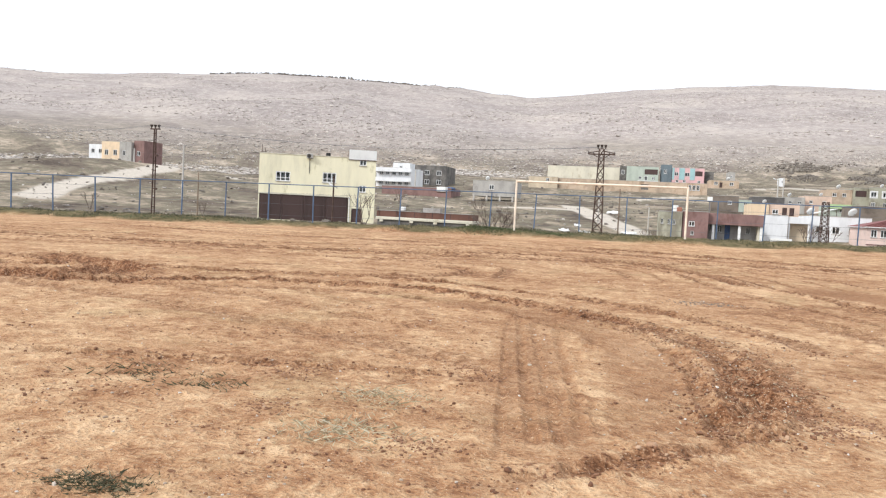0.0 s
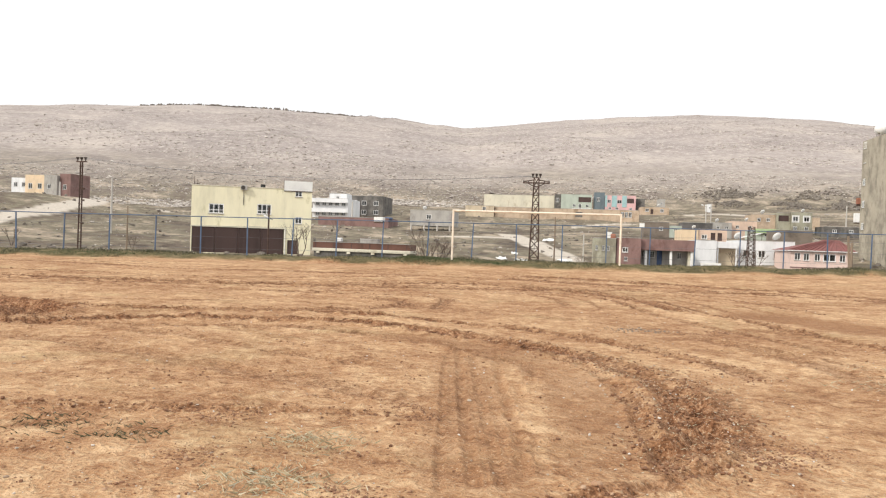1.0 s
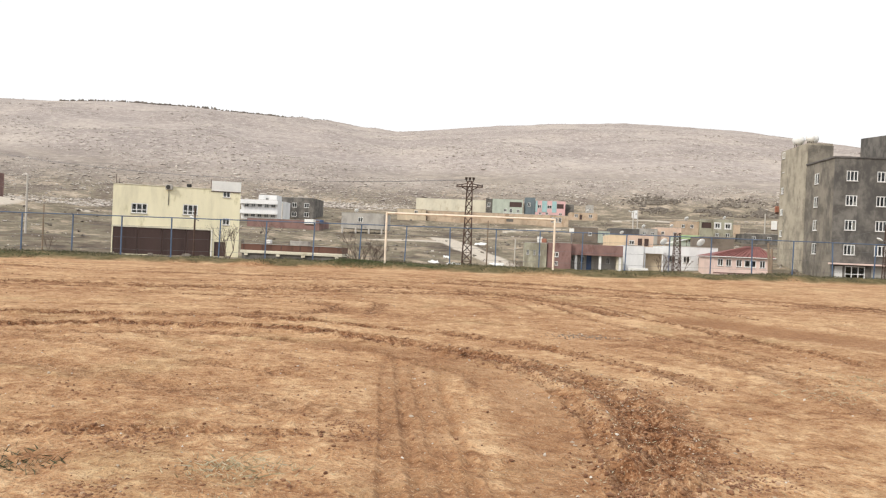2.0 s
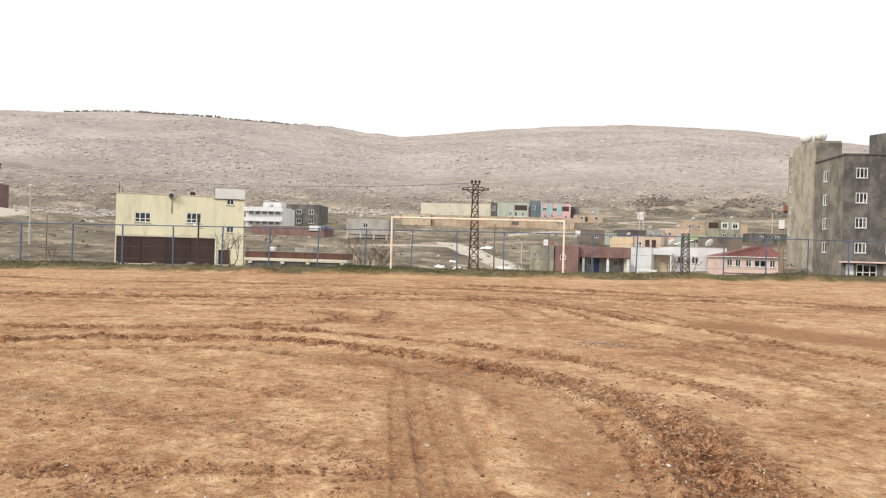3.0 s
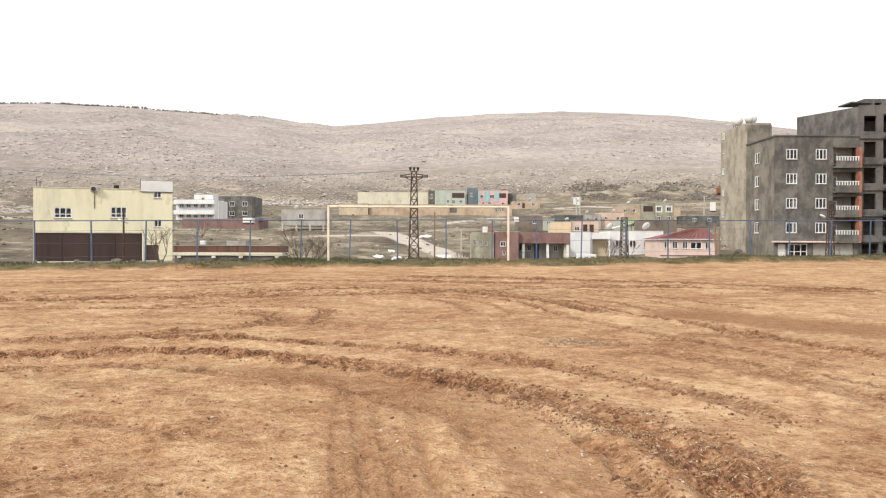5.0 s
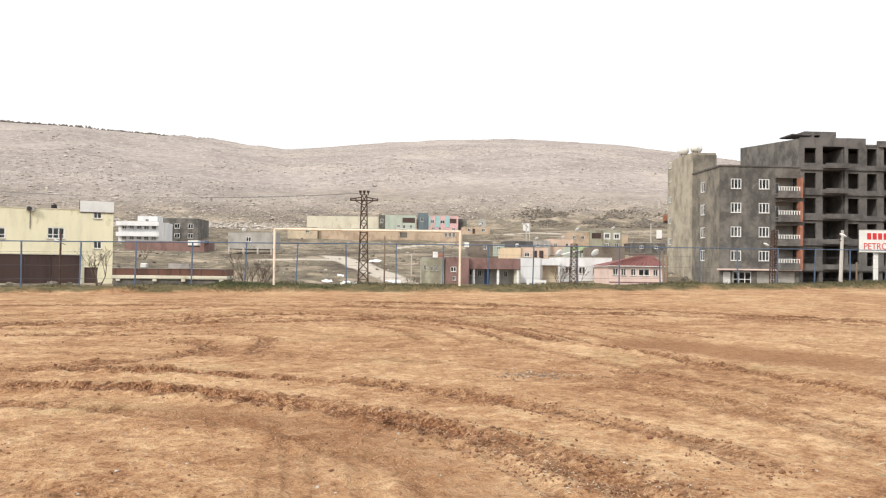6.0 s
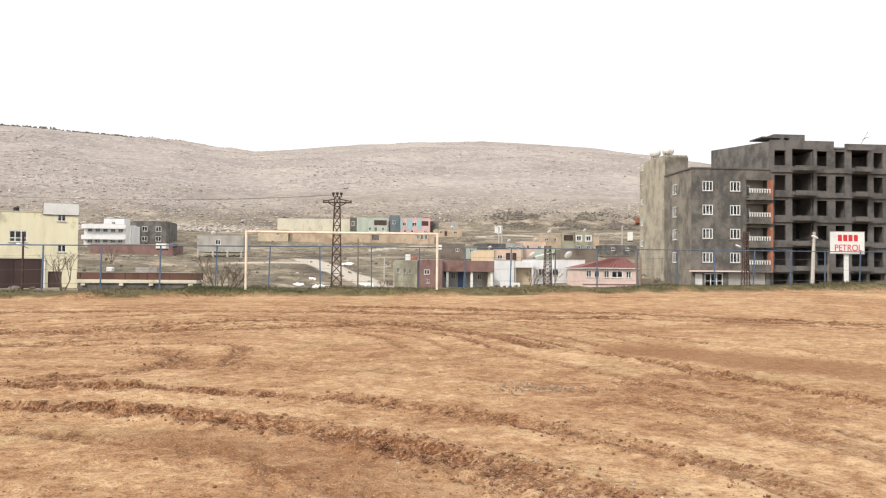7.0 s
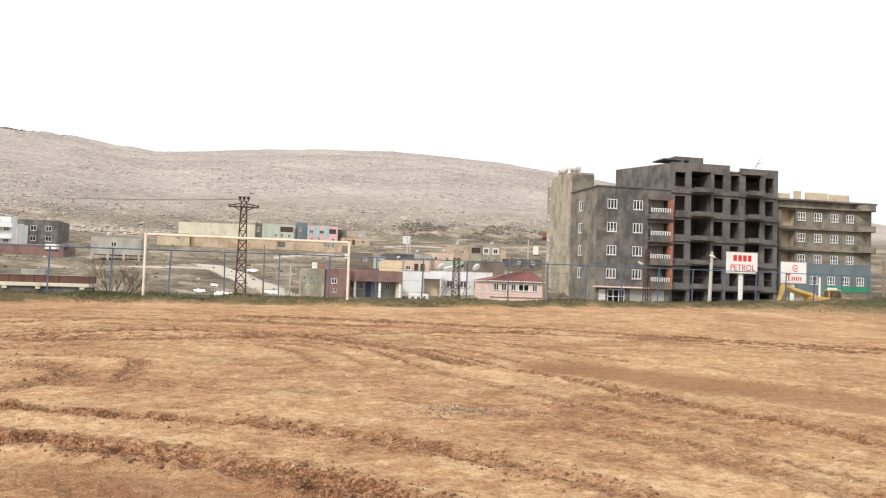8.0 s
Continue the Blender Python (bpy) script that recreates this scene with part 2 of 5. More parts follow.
def facade(parent, name, o, u, n, width, height, thick, material, wins=(), holes=(), label="", lights=2, transom=0.0):
    """A wall with windows; wins and holes: u0, z0, w, h from the wall's lower corner."""
    cuts = [(a, b, a + w, b + h) for a, b, w, h in (*wins, *holes)]
    part(name, wall_grid(bmesh.new(), o, u, n, width, height, thick, cuts), material, parent, label)
    for a, b, w, h in wins:
        p = Vector(o) + Vector(u) * a + Vector((0, 0, b))
        window(parent, p, u, n, w, h, lights, transom)


def house(label, x0, x1, y0, depth, z0, z1, material, wins=(), doors=(), category="house", name="house", side=None, side_wins=(), parapet=0.25, lights=2, roof=None, group="", thick=0.22, door_mat=None):
    """A flat-roofed house: four walls, roof slab with parapet, windows and doors in the front. Wins: u0, z0, w, h from the front's lower corner."""
    t = thing(name, label, category, (0, 0, 0), group)
    w, h = x1 - x0, z1 - z0
    facade(t, "front_wall", (x0, y0, z0), (1, 0, 0), (0, 1, 0), w, h, thick, material, wins, doors, lights=lights)
    sm = side or material
    facade(t, "side_wall", (x0, y0 + depth, z0), (0, -1, 0), (1, 0, 0), depth - thick - 0.003, h - 0.003, thick, sm, side_wins)
    facade(t, "side_wall", (x1, y0 + thick + 0.003, z0), (0, 1, 0), (-1, 0, 0), depth - thick - 0.003, h - 0.003, thick, sm, side_wins)
    part("back_wall", boxes((x0 + thick + 0.003, y0 + depth - thick, z0, x1 - thick - 0.003, y0 + depth - 0.003, z1 - 0.006)), sm, t)
    part("roof", boxes((x0 + thick + 0.003, y0 + thick + 0.003, z1 - parapet - 0.15, x1 - thick - 0.003, y0 + depth - thick - 0.003, z1 - parapet)), roof or CONC_LIGHT, t)
    part("floor_slab", boxes((x0 + thick + 0.003, y0 + thick + 0.003, z0 + 0.02, x1 - thick - 0.003, y0 + depth - thick - 0.003, z0 + 0.1)), DARK, t)
    part("coping", boxes((x0 - 0.04, y0 - 0.04, z1 + 0.003, x1 + 0.04, y0 + thick + 0.02, z1 + 0.07)), CONC_LIGHT, t)
    for a, b, dw, dh in doors:
        part("door", boxes((x0 + a + 0.02, y0 + 0.08, z0 + b + 0.02, x0 + a + dw - 0.02, y0 + 0.14, z0 + b + dh - 0.02), (x0 + a + dw * 0.8, y0 + 0.04, z0 + b + dh * 0.45, x0 + a + dw * 0.86, y0 + 0.08, z0 + b + dh * 0.5)), door_mat or BROWN_DOOR, t)
    return t


# ---- ground: pitch, bank, valley floor, village slope and hill in one sheet ----
RNG = np.random.default_rng(7)
LATTICE = RNG.random((256, 256))


def vnoise(x, y):
    xi, yi = np.floor(x).astype(int), np.floor(y).astype(int)
    fx, fy = x - xi, y - yi
    fx, fy = fx * fx * (3 - 2 * fx), fy * fy * (3 - 2 * fy)
    g = lambda a, b: LATTICE[a % 256, b % 256]
    top = g(xi, yi) * (1 - fx) + g(xi + 1, yi) * fx
    low = g(xi, yi + 1) * (1 - fx) + g(xi + 1, yi + 1) * fx
    return top * (1 - fy) + low * fy - 0.5


def fbm(x, y, octaves=4, gain=0.5):
    out, a = 0, 1.0
    for k in range(octaves):
        out = out + a * vnoise(x * 2.03 ** k + 17.3 * k, y * 2.03 ** k + 9.1 * k)
        a *= gain
    return out


def step(a, b, v):
    t = np.clip((v - a) / (b - a), 0, 1)
    return t * t * (3 - 2 * t)


def fence_y(x):
    return 3.9 + 0.19 * (x - 5.4)


RIDGE_AZ = (-180, -70, -40, -33, -27.5, -23, -13.3, -10.8, -8.0, -5.0, -1.0, 3.0, 8.0, 12.5, 16.7, 19.6, 23.2, 30, 41, 60, 180)
RIDGE_EL = (3.0, 6.0, 7.5, 8.3, 8.8, 8.9, 8.7, 8.4, 8.2, 8.5, 8.95, 9.2, 9.3, 9.05, 8.65, 8.15, 7.6, 6.4, 4.4, 3.0, 3.0)
RIDGE_R = 930.0


def base_z(x, y):
    """Large form of the land."""
    dx, dy = x - 5.0, y + 34.0
    r, az = np.hypot(dx, dy), np.degrees(np.arctan2(dx, dy))
    f = y - fence_y(x)
    pitch = (0.2 + 0.009 * (np.clip(x, -25, 32) - 3)) * step(-18, -2.5, f)
    valley = np.interp(r, (0, 95, 120, 140, 172, 200, 247, 290), (-0.8, -0.8, 1.6, 2.7, 4.6, 7.6, 11.6, 15.5))
    valley = valley - 3.6 * step(16, 30, -az) * step(170, 235, r) * (1 - step(290, 430, r))
    ridge = np.tan(np.radians(np.interp(az, RIDGE_AZ, RIDGE_EL))) * RIDGE_R
    t = np.clip((r - 290) / (RIDGE_R - 290), 0, 1)
    hill = (ridge - 15.5) * (0.75 * t + 0.25 * np.sin(t * np.pi / 2)) * step(0, 0.08, t + 0.02)
    hill = hill - np.clip(r - RIDGE_R, 0, None) * 0.05 * step(RIDGE_R, RIDGE_R + 200, r)
    rough = fbm(x / 60, y / 60, 4) * 6 * step(300, 480, r) * (1 - 0.75 * step(700, 900, r)) + fbm(x / 9, y / 9, 3) * 0.5 * step(40, 120, r)
    wild = valley + hill + rough
    k = step(0.5, 11, f)
    z = pitch * (1 - k) + wild * k
    g = f + 1.1 * step(1, 7, x) * (1 - step(11, 20, x))
    bank = step(-4.0, -2.9, g + 0.5 * fbm(x / 1.9, y / 1.9, 2)) * (1 - step(-0.6, 2.4, f)) * (0.19 + 0.12 * fbm(x / 1.7, y / 1.7, 3) + 0.05 * fbm(x / 0.4, y / 0.4, 2))
    bank = bank + 0.1 * np.exp(-(((x + 1.2) / 1.5) ** 2) - ((f + 2.6) / 0.8) ** 2)
    mound = 0.42 * np.exp(-(((x - 37) / 5.5) ** 2) - ((y - 7.0) / 2.2) ** 2) * (1 + 0.5 * fbm(x / 1.5, y / 1.5, 3))
    knoll = 3.2 * np.exp(-(((x + 92) / 26) ** 2) - ((y - 92) / 22) ** 2)
    berm = 1.7 * step(-23, -20.5, x) * (1 - step(-12.5, 1, x)) * np.exp(-(((y - 50) / 3.2) ** 2)) * (1 + 0.35 * fbm(x / 2.5, y / 2.5, 3))
    return z + bank + mound + knoll + berm


def smooth_line(pts, n=9):
    """A soft curve through a few points."""
    p = [np.array(q, float) for q in pts]
    p = [2 * p[0] - p[1], *p, 2 * p[-1] - p[-2]]
    out = []
    for a, b, c, d in zip(p, p[1:], p[2:], p[3:]):
        for k in range(n):
            t = k / n
            out.append(0.5 * (2 * b + (c - a) * t + (2 * a - 5 * b + 4 * c - d) * t * t + (3 * b - a - 3 * c + d) * t ** 3))
    return np.array([*out, p[-2]])


# wheel tracks: way, half width, depth, churn of the soil
TRACKS = [
    ([(-6, -24.6), (-3.4, -23.6), (-1.4, -22.8), (0.7, -22.1), (2.0, -22.05), (3.4, -22.5), (4.4, -22.85), (5.2, -23.4), (6.0, -24.2), (6.6, -25.0), (6.95, -25.6), (7.25, -26.6)], 0.13, 0.05, 0.85),
    ([(-2.7, -26.0), (-0.6, -24.1), (1.0, -23.35), (2.2, -23.37), (3.3, -23.75), (4.1, -24.25), (4.7, -24.7), (5.3, -25.3), (5.85, -26.1), (6.2, -27.0), (6.3, -28.0), (6.25, -29.0), (6.0, -30.1)], 0.17, 0.06, 1.0),
    ([(6.05, -26.2), (6.4, -27.2), (6.5, -28.0), (6.42, -29.0), (6.2, -29.8)], 0.2, 0.03, 0.85),
    ([(4.1, -24.4), (4.7, -24.95), (5.2, -25.6), (5.55, -26.3), (5.75, -27.1), (5.88, -28.0), (5.92, -29.0), (5.95, -30.1)], 0.06, 0.035, 0.6),
    ([(4.7, -31.45), (5.14, -31.04), (5.54, -30.64), (5.97, -30.2), (6.3, -29.8), (6.7, -29.4)], 0.07, 0.03, 0.6),
    ([(3.95, -24.6), (4.1, -26.5), (4.5, -29.1), (4.8, -31.0)], 0.025, 0.014, 0.36),
    ([(4.03, -25.1), (4.4, -27.5), (4.7, -29.3), (4.96, -30.8)], 0.035, 0.02, 0.4),
    ([(4.2, -25.2), (4.42, -26.7), (4.8, -29.0), (5.11, -30.8)], 0.03, 0.016, 0.36),
    ([(4.55, -25.4), (4.68, -26.9), (5.04, -29.3), (5.2, -30.6)], 0.04, 0.018, 0.33),
    ([(4.25, -24.9), (4.35, -26.5), (4.75, -29.1), (5.02, -30.9)], 0.34, 0.01, 0.27),
    ([(2.6, -24.3), (4.2, -25.0), (5.0, -26.0), (5.45, -27.4), (5.62, -29.0), (5.65, -30.4)], 0.34, 0.025, 0.33),
    ([(0.6, -29.7), (1.75, -29.54), (2.6, -29.37), (3.6, -29.14), (4.5, -29.06)], 0.07, 0.03, 0.55),
    ([(-3.4, -26.0), (-0.4, -26.6), (2.5, -27.8), (4.4, -28.6)], 0.16, 0.02, 0.42),
    ([(-2.6, -25.0), (0.4, -25.6), (3.2, -26.9), (4.0, -26.9)], 0.1, 0.02, 0.4),
    ([(-6.0, -22.4), (-3.5, -23.3), (-2.6, -23.8), (-2.9, -25.2), (-5.0, -25.8)], 0.35, 0.09, 1.0),
    ([(6.5, -16.6), (6.9, -18.8), (7.3, -20.0), (7.65, -21.2), (8.1, -22.3), (8.5, -23.4), (8.85, -24.3)], 0.09, 0.02, 0.44),
    ([(7.2, -17.6), (8.1, -18.6), (8.6, -19.8), (8.8, -21.0), (9.2, -22.1), (9.6, -23.3), (9.8, -24.4)], 0.11, 0.03, 0.55),
    ([(8.6, -17.4), (9.7, -18.8), (10.5, -20.2), (11.4, -21.6), (12.5, -23.4)], 0.95, 0.03, 0.33),
    ([(6.9, -22.2), (7.3, -23.2), (7.9, -24.4), (8.3, -26.0), (8.4, -27.5)], 0.16, 0.02, 0.42),
    ([(1.0, -18.4), (1.8, -18.8), (2.15, -19.6), (1.9, -20.8), (0.8, -21.8)], 0.15, 0.03, 0.55),
    ([(-2.0, -17.6), (0, -17.6), (1.7, -17.2), (2.6, -17.7), (2.8, -18.7), (2.9, -20.5)], 0.11, 0.03, 0.55),
    ([(-14, -17.5), (-5.8, -16.5), (-1.9, -15.5), (0, -13.6), (2.15, -11.7), (5.0, -12.8), (6.8, -15.2), (7.5, -18.2)], 0.16, 0.04, 0.85),
    ([(3, -7.0), (7, -7.4), (10, -8.6), (12.7, -9.6), (15.2, -11.4), (20, -15), (26, -20)], 0.22, 0.04, 0.95),
    ([(-3, -15.6), (0, -14.9), (3.7, -13.4), (7.4, -11.5), (10.4, -10.7), (13.9, -11.6), (16.5, -13.5), (19, -18)], 0.15, 0.035, 0.85),
    ([(-16, -9), (-8, -10), (0, -8.8), (8, -9.5)], 0.2, 0.02, 0.6),
]
# fainter marks beside the far turning tracks
for first, offsets in ((0, (-2.2, 1.8)), (21, (-2.1, -1.4, -0.7, 0.6, 1.2, 2.0, 3.0)), (22, (-1.6, -0.8, 0.7)), (23, (-1.6, -0.9, 0.6)), (24, (-1.5, 1.4, 2.6))):
    line = np.array(TRACKS[first][0], float)
    d = np.gradient(line, axis=0)
    d = d / np.hypot(d[:, 0], d[:, 1])[:, None]
    for off in offsets:
        moved = line + np.stack([-d[:, 1], d[:, 0]], -1) * off + RNG.normal(0, 0.08, line.shape)
        TRACKS.append(([tuple(v) for v in moved], RNG.uniform(0.04, 0.09), 0.022, RNG.uniform(0.4, 0.62)))
LINES = [smooth_line(p) for p, *_ in TRACKS]


def tracks_at(x, y):
    """Height change and churn of the soil by the wheel tracks."""
    dz, churn, packed = np.zeros_like(x), np.zeros_like(x), np.zeros_like(x)
    wob = 0.10 * fbm(x / 0.8, y / 0.8, 2)
    clod, crumb = fbm(x / 0.2, y / 0.2, 3), fbm(x / 0.09, y / 0.09, 2)
    for (pts, half, depth, soil), line in zip(TRACKS, LINES):
        lo, hi = line.min(0) - 1.5, line.max(0) + 1.5
        near = np.nonzero((x > lo[0]) & (x < hi[0]) & (y > lo[1]) & (y < hi[1]))[0]
        if not len(near):
            continue
        px, py = x[near], y[near]
        best, along, run = np.full(len(near), 9.0), np.zeros(len(near)), 0.0
        for a, b in zip(line, line[1:]):
            d = b - a
            size = max(np.hypot(*d), 1e-6)
            t = np.clip(((px - a[0]) * d[0] + (py - a[1]) * d[1]) / size ** 2, 0, 1)
            dist = np.hypot(px - a[0] - t * d[0], py - a[1] - t * d[1])
            closer = dist < best
            along = np.where(closer, run + t * size, along)
            best = np.where(closer, dist, best)
            run += size
        q = (best + wob[near] * half * 1.6) / half
        fade = np.clip(np.minimum(along, run - along) / 0.6, 0, 1) * np.clip(0.9 + 0.8 * fbm(px / 2.2, py / 2.2, 2), 0.5, 1.15)
        lug = 0.18 * np.sin(along * 2 * np.pi / 0.24) * np.exp(-q ** 4)
        shape = -np.exp(-q ** 4) + 0.55 * np.exp(-((np.abs(q) - 1.5) / 0.45) ** 2) + lug
        dz[near] += fade * depth * shape + fade * soil * 0.085 * np.clip(clod[near] + 0.8 * crumb[near], -0.3, 0.8) * np.exp(-(q / 1.7) ** 4)
        if soil < 0.34:
            packed[near] = np.maximum(packed[near], fade * soil * 3.0 * np.exp(-q ** 6))
        else:
            churn[near] = np.maximum(churn[near], fade * soil * np.exp(-(q / 1.5) ** 6))
    return dz, churn, packed


def pitch_grain(x, y):
    near = 1 - step(22, 45, np.hypot(x - 5, y + 36.5))
    pock = np.clip(fbm(x / 0.33, y / 0.33, 2) - 0.12, 0, 1)
    return near * (0.014 * fbm(x / 0.9, y / 0.9, 3) + 0.022 * fbm(x / 0.16, y / 0.16, 3) - 0.018 * pock) + 0.03 * fbm(x / 4, y / 4, 3)


def pitch_z(x, y):
    """Top of the clay, wheel tracks included."""
    return base_z(x, y) + tracks_at(x, y)[0] + pitch_grain(x, y)


def ground_z(x, y):
    return float(base_z(np.array([float(x)]), np.array([float(y)]))[0])


ROADS = [([(-6, 103), (-2.5, 89), (1.4, 74.3), (4.4, 65), (5.8, 61), (9, 53)], 2.1), ([(-16, 91), (-10, 91.5), (-5, 92)], 1.6), ([(-66, 46), (-75.5, 65), (-76.2, 77), (-79, 90), (-86, 104), (-99, 120)], 2.6), ([(-99, 120), (-85, 118), (-75, 110), (-69, 99)], 1.5), ([(5, 143), (10.5, 151), (16, 157), (26, 159)], 1.2), ([(38, 204), (47, 212), (55, 210), (68, 205)], 1.5)]
ROAD_LINES = [smooth_line(p, 8) for p, _ in ROADS]


def ground_mesh():
    cx, cy = 5.0, -36.5
    fwd = np.radians(np.arange(-46, 52.01, 0.11))
    rest = np.radians(np.arange(52.01 + 3, 360 - 46 - 2, 4.0))
    ang = np.concatenate([fwd, rest])
    r1 = 3.2 * 1.0065 ** np.arange(0, 480)
    r2 = r1[-1] * 1.014 ** np.arange(1, 210)
    rad = np.concatenate([[0.8, 1.6, 2.4], r1, r2[r2 < 1250], [1500, 2400, 4200]])
    R, A = np.meshgrid(rad, ang, indexing="ij")
    x, y = (cx + R * np.sin(A)).ravel(), (cy + R * np.cos(A)).ravel()
    z = base_z(x, y)
    f = y - fence_y(x)
    g = f + 1.1 * step(1, 7, x) * (1 - step(11, 20, x))
    on_pitch = 1 - step(-4.4, -3.0, g)
    dz, churn, packed = tracks_at(x, y)
    z = z + on_pitch * (dz + pitch_grain(x, y) * (1 - 0.7 * np.clip(packed, 0, 1)))
    grass = step(-4.1, -3.3, g + 0.7 * fbm(x / 1.3, y / 1.3, 3)) * (1 - step(1.2, 4.5, f + 2.0 * fbm(x / 3, y / 3, 3)))
    grass = np.maximum(grass, np.exp(-(((x - 37) / 8) ** 2) - ((y - 6.5) / 3.5) ** 2) * 1.2)
    road = np.zeros_like(x)
    for line, (_, half) in zip(ROAD_LINES, ROADS):
        d = np.full_like(x, 99.0)
        for q in smooth_line(line, 3):
            d = np.minimum(d, np.hypot(x - q[0], y - q[1]))
        road = np.maximum(road, 1 - step(half * 0.85, half * 1.15, d))
    wild = step(-0.6, 1.5, f)
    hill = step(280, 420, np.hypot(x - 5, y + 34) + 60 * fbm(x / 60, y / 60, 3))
    n, m = len(rad), len(ang)
    i, j = np.meshgrid(np.arange(n - 1), np.arange(m), indexing="ij")
    k = (j + 1) % m
    quads = np.stack([i * m + j, (i + 1) * m + j, (i + 1) * m + k, i * m + k], -1).reshape(-1, 4)[:, ::-1]
    hub = len(x)
    verts = np.concatenate([np.stack([x, y, z], -1), [[cx, cy, 0.0]]])
    fan = np.stack([np.full(m, hub), (np.arange(m) + 1) % m, np.arange(m)], -1)
    me = bpy.data.meshes.new("ground")
    me.vertices.add(len(verts))
    me.vertices.foreach_set("co", verts.ravel())
    me.loops.add(quads.size + fan.size)
    me.loops.foreach_set("vertex_index", np.concatenate([quads.ravel(), fan.ravel()]))
    me.polygons.add(len(quads) + len(fan))
    me.polygons.foreach_set("loop_start", np.concatenate([np.arange(len(quads)) * 4, quads.size + np.arange(len(fan)) * 3]))
    me.polygons.foreach_set("use_smooth", np.ones(len(quads) + len(fan), bool))
    me.update(calc_edges=True)
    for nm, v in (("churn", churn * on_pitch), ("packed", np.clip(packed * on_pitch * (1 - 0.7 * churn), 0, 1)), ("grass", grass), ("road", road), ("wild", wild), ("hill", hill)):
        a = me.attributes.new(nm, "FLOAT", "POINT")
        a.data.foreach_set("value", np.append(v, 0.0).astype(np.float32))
    return me


def ground_mat():
    m, nt, bsdf, pos = fresh("clay_and_stony_ground")

    def attr(nm):
        a = nt.nodes.new("ShaderNodeAttribute")
        a.attribute_name = nm
        return a.outputs["Fac"]

    n1 = noise_tex(nt, pos, 0.33, 5, 0.6, 0.5)
    n2 = noise_tex(nt, pos, 1.9, 6, 0.66, 0.4)
    n2b = noise_tex(nt, pos, 9.0, 4, 0.65, 0.2)
    n3 = noise_tex(nt, pos, 36, 3, 0.7)
    n4 = noise_tex(nt, pos, 70, 2, 0.6)
    lay = calc(nt, "ADD", calc(nt, "ADD", calc(nt, "MULTIPLY", n1, 0.22), calc(nt, "MULTIPLY", n2, 0.3)), calc(nt, "ADD", calc(nt, "MULTIPLY", n2b, 0.28), calc(nt, "MULTIPLY", n3, 0.2)))
    soil = ramp(nt, lay, [(0.41, (0.25, 0.118, 0.056)), (0.465, (0.4, 0.217, 0.11)), (0.515, (0.52, 0.318, 0.172)), (0.57, (0.69, 0.47, 0.278))])
    dry = noise_tex(nt, pos, 0.5, 4, 0.6, 0.8)
    c = mixc(nt, calc(nt, "MULTIPLY", calc(nt, "MULTIPLY", calc(nt, "SUBTRACT", dry, 0.55), 4.0, clamp=True), n2b), soil, (0.42, 0.34, 0.18))
    # crumb colour: moist churned clay, with shade between clods put into the darks
    crumbs = ramp(nt, calc(nt, "ADD", calc(nt, "MULTIPLY", n2b, 0.5), calc(nt, "MULTIPLY", n3, 0.5)), [(0.41, (0.09, 0.038, 0.018)), (0.48, (0.195, 0.085, 0.04)), (0.55, (0.33, 0.165, 0.083)), (0.64, (0.57, 0.375, 0.222))])
    # small dark crumb patches between the tracks
    flake = noise_tex(nt, scaled(nt, pos, (0.8, 1.5, 1)), 4.2, 6, 0.75, 0.1)
    c = mixc(nt, calc(nt, "MULTIPLY", calc(nt, "MULTIPLY", calc(nt, "SUBTRACT", flake, 0.575), 14.0, clamp=True), 0.7), c, crumbs)
    c = mixc(nt, calc(nt, "MULTIPLY", attr("churn"), 1.45, clamp=True), c, crumbs)
    smooth = ramp(nt, calc(nt, "ADD", calc(nt, "MULTIPLY", n1, 0.5), calc(nt, "MULTIPLY", n2b, 0.5)), [(0.4, (0.235, 0.112, 0.054)), (0.6, (0.36, 0.19, 0.096))])
    c = mixc(nt, calc(nt, "MULTIPLY", attr("packed"), 0.95, clamp=True), c, smooth)
    c = mixc(nt, calc(nt, "MULTIPLY", calc(nt, "SUBTRACT", n3, 0.57), 5.0, clamp=True), c, (0.22, 0.105, 0.052))
    c = mixc(nt, calc(nt, "MULTIPLY", calc(nt, "SUBTRACT", n4, 0.6), 6.0, clamp=True), c, (0.7, 0.53, 0.36))
    # rough fallow land behind the bank
    w1 = noise_tex(nt, pos, 0.07, 8, 0.68, 0.7)
    w2 = noise_tex(nt, pos, 0.55, 7, 0.72, 0.3)
    scrub = ramp(nt, calc(nt, "ADD", calc(nt, "MULTIPLY", w1, 0.6), calc(nt, "MULTIPLY", w2, 0.4)), [(0.40, (0.09, 0.07, 0.054)), (0.46, (0.165, 0.13, 0.1)), (0.505, (0.19, 0.17, 0.118)), (0.545, (0.29, 0.236, 0.175)), (0.61, (0.47, 0.39, 0.3))])
    c = mixc(nt, attr("wild"), c, scrub)
    # limestone hillside: grey-brown herbage with pale outcrops in rows; greys lifted to stand in for distance haze
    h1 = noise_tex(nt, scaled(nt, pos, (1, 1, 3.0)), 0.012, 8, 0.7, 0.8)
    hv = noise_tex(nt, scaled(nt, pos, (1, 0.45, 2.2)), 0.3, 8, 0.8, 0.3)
    hazed_herb = ramp(nt, h1, [(0.34, (0.29, 0.25, 0.232)), (0.5, (0.37, 0.322, 0.296)), (0.66, (0.47, 0.412, 0.365))])
    hillc = mixc(nt, calc(nt, "MULTIPLY", calc(nt, "SUBTRACT", hv, 0.51), 8.0, clamp=True), hazed_herb, (0.53, 0.473, 0.425))
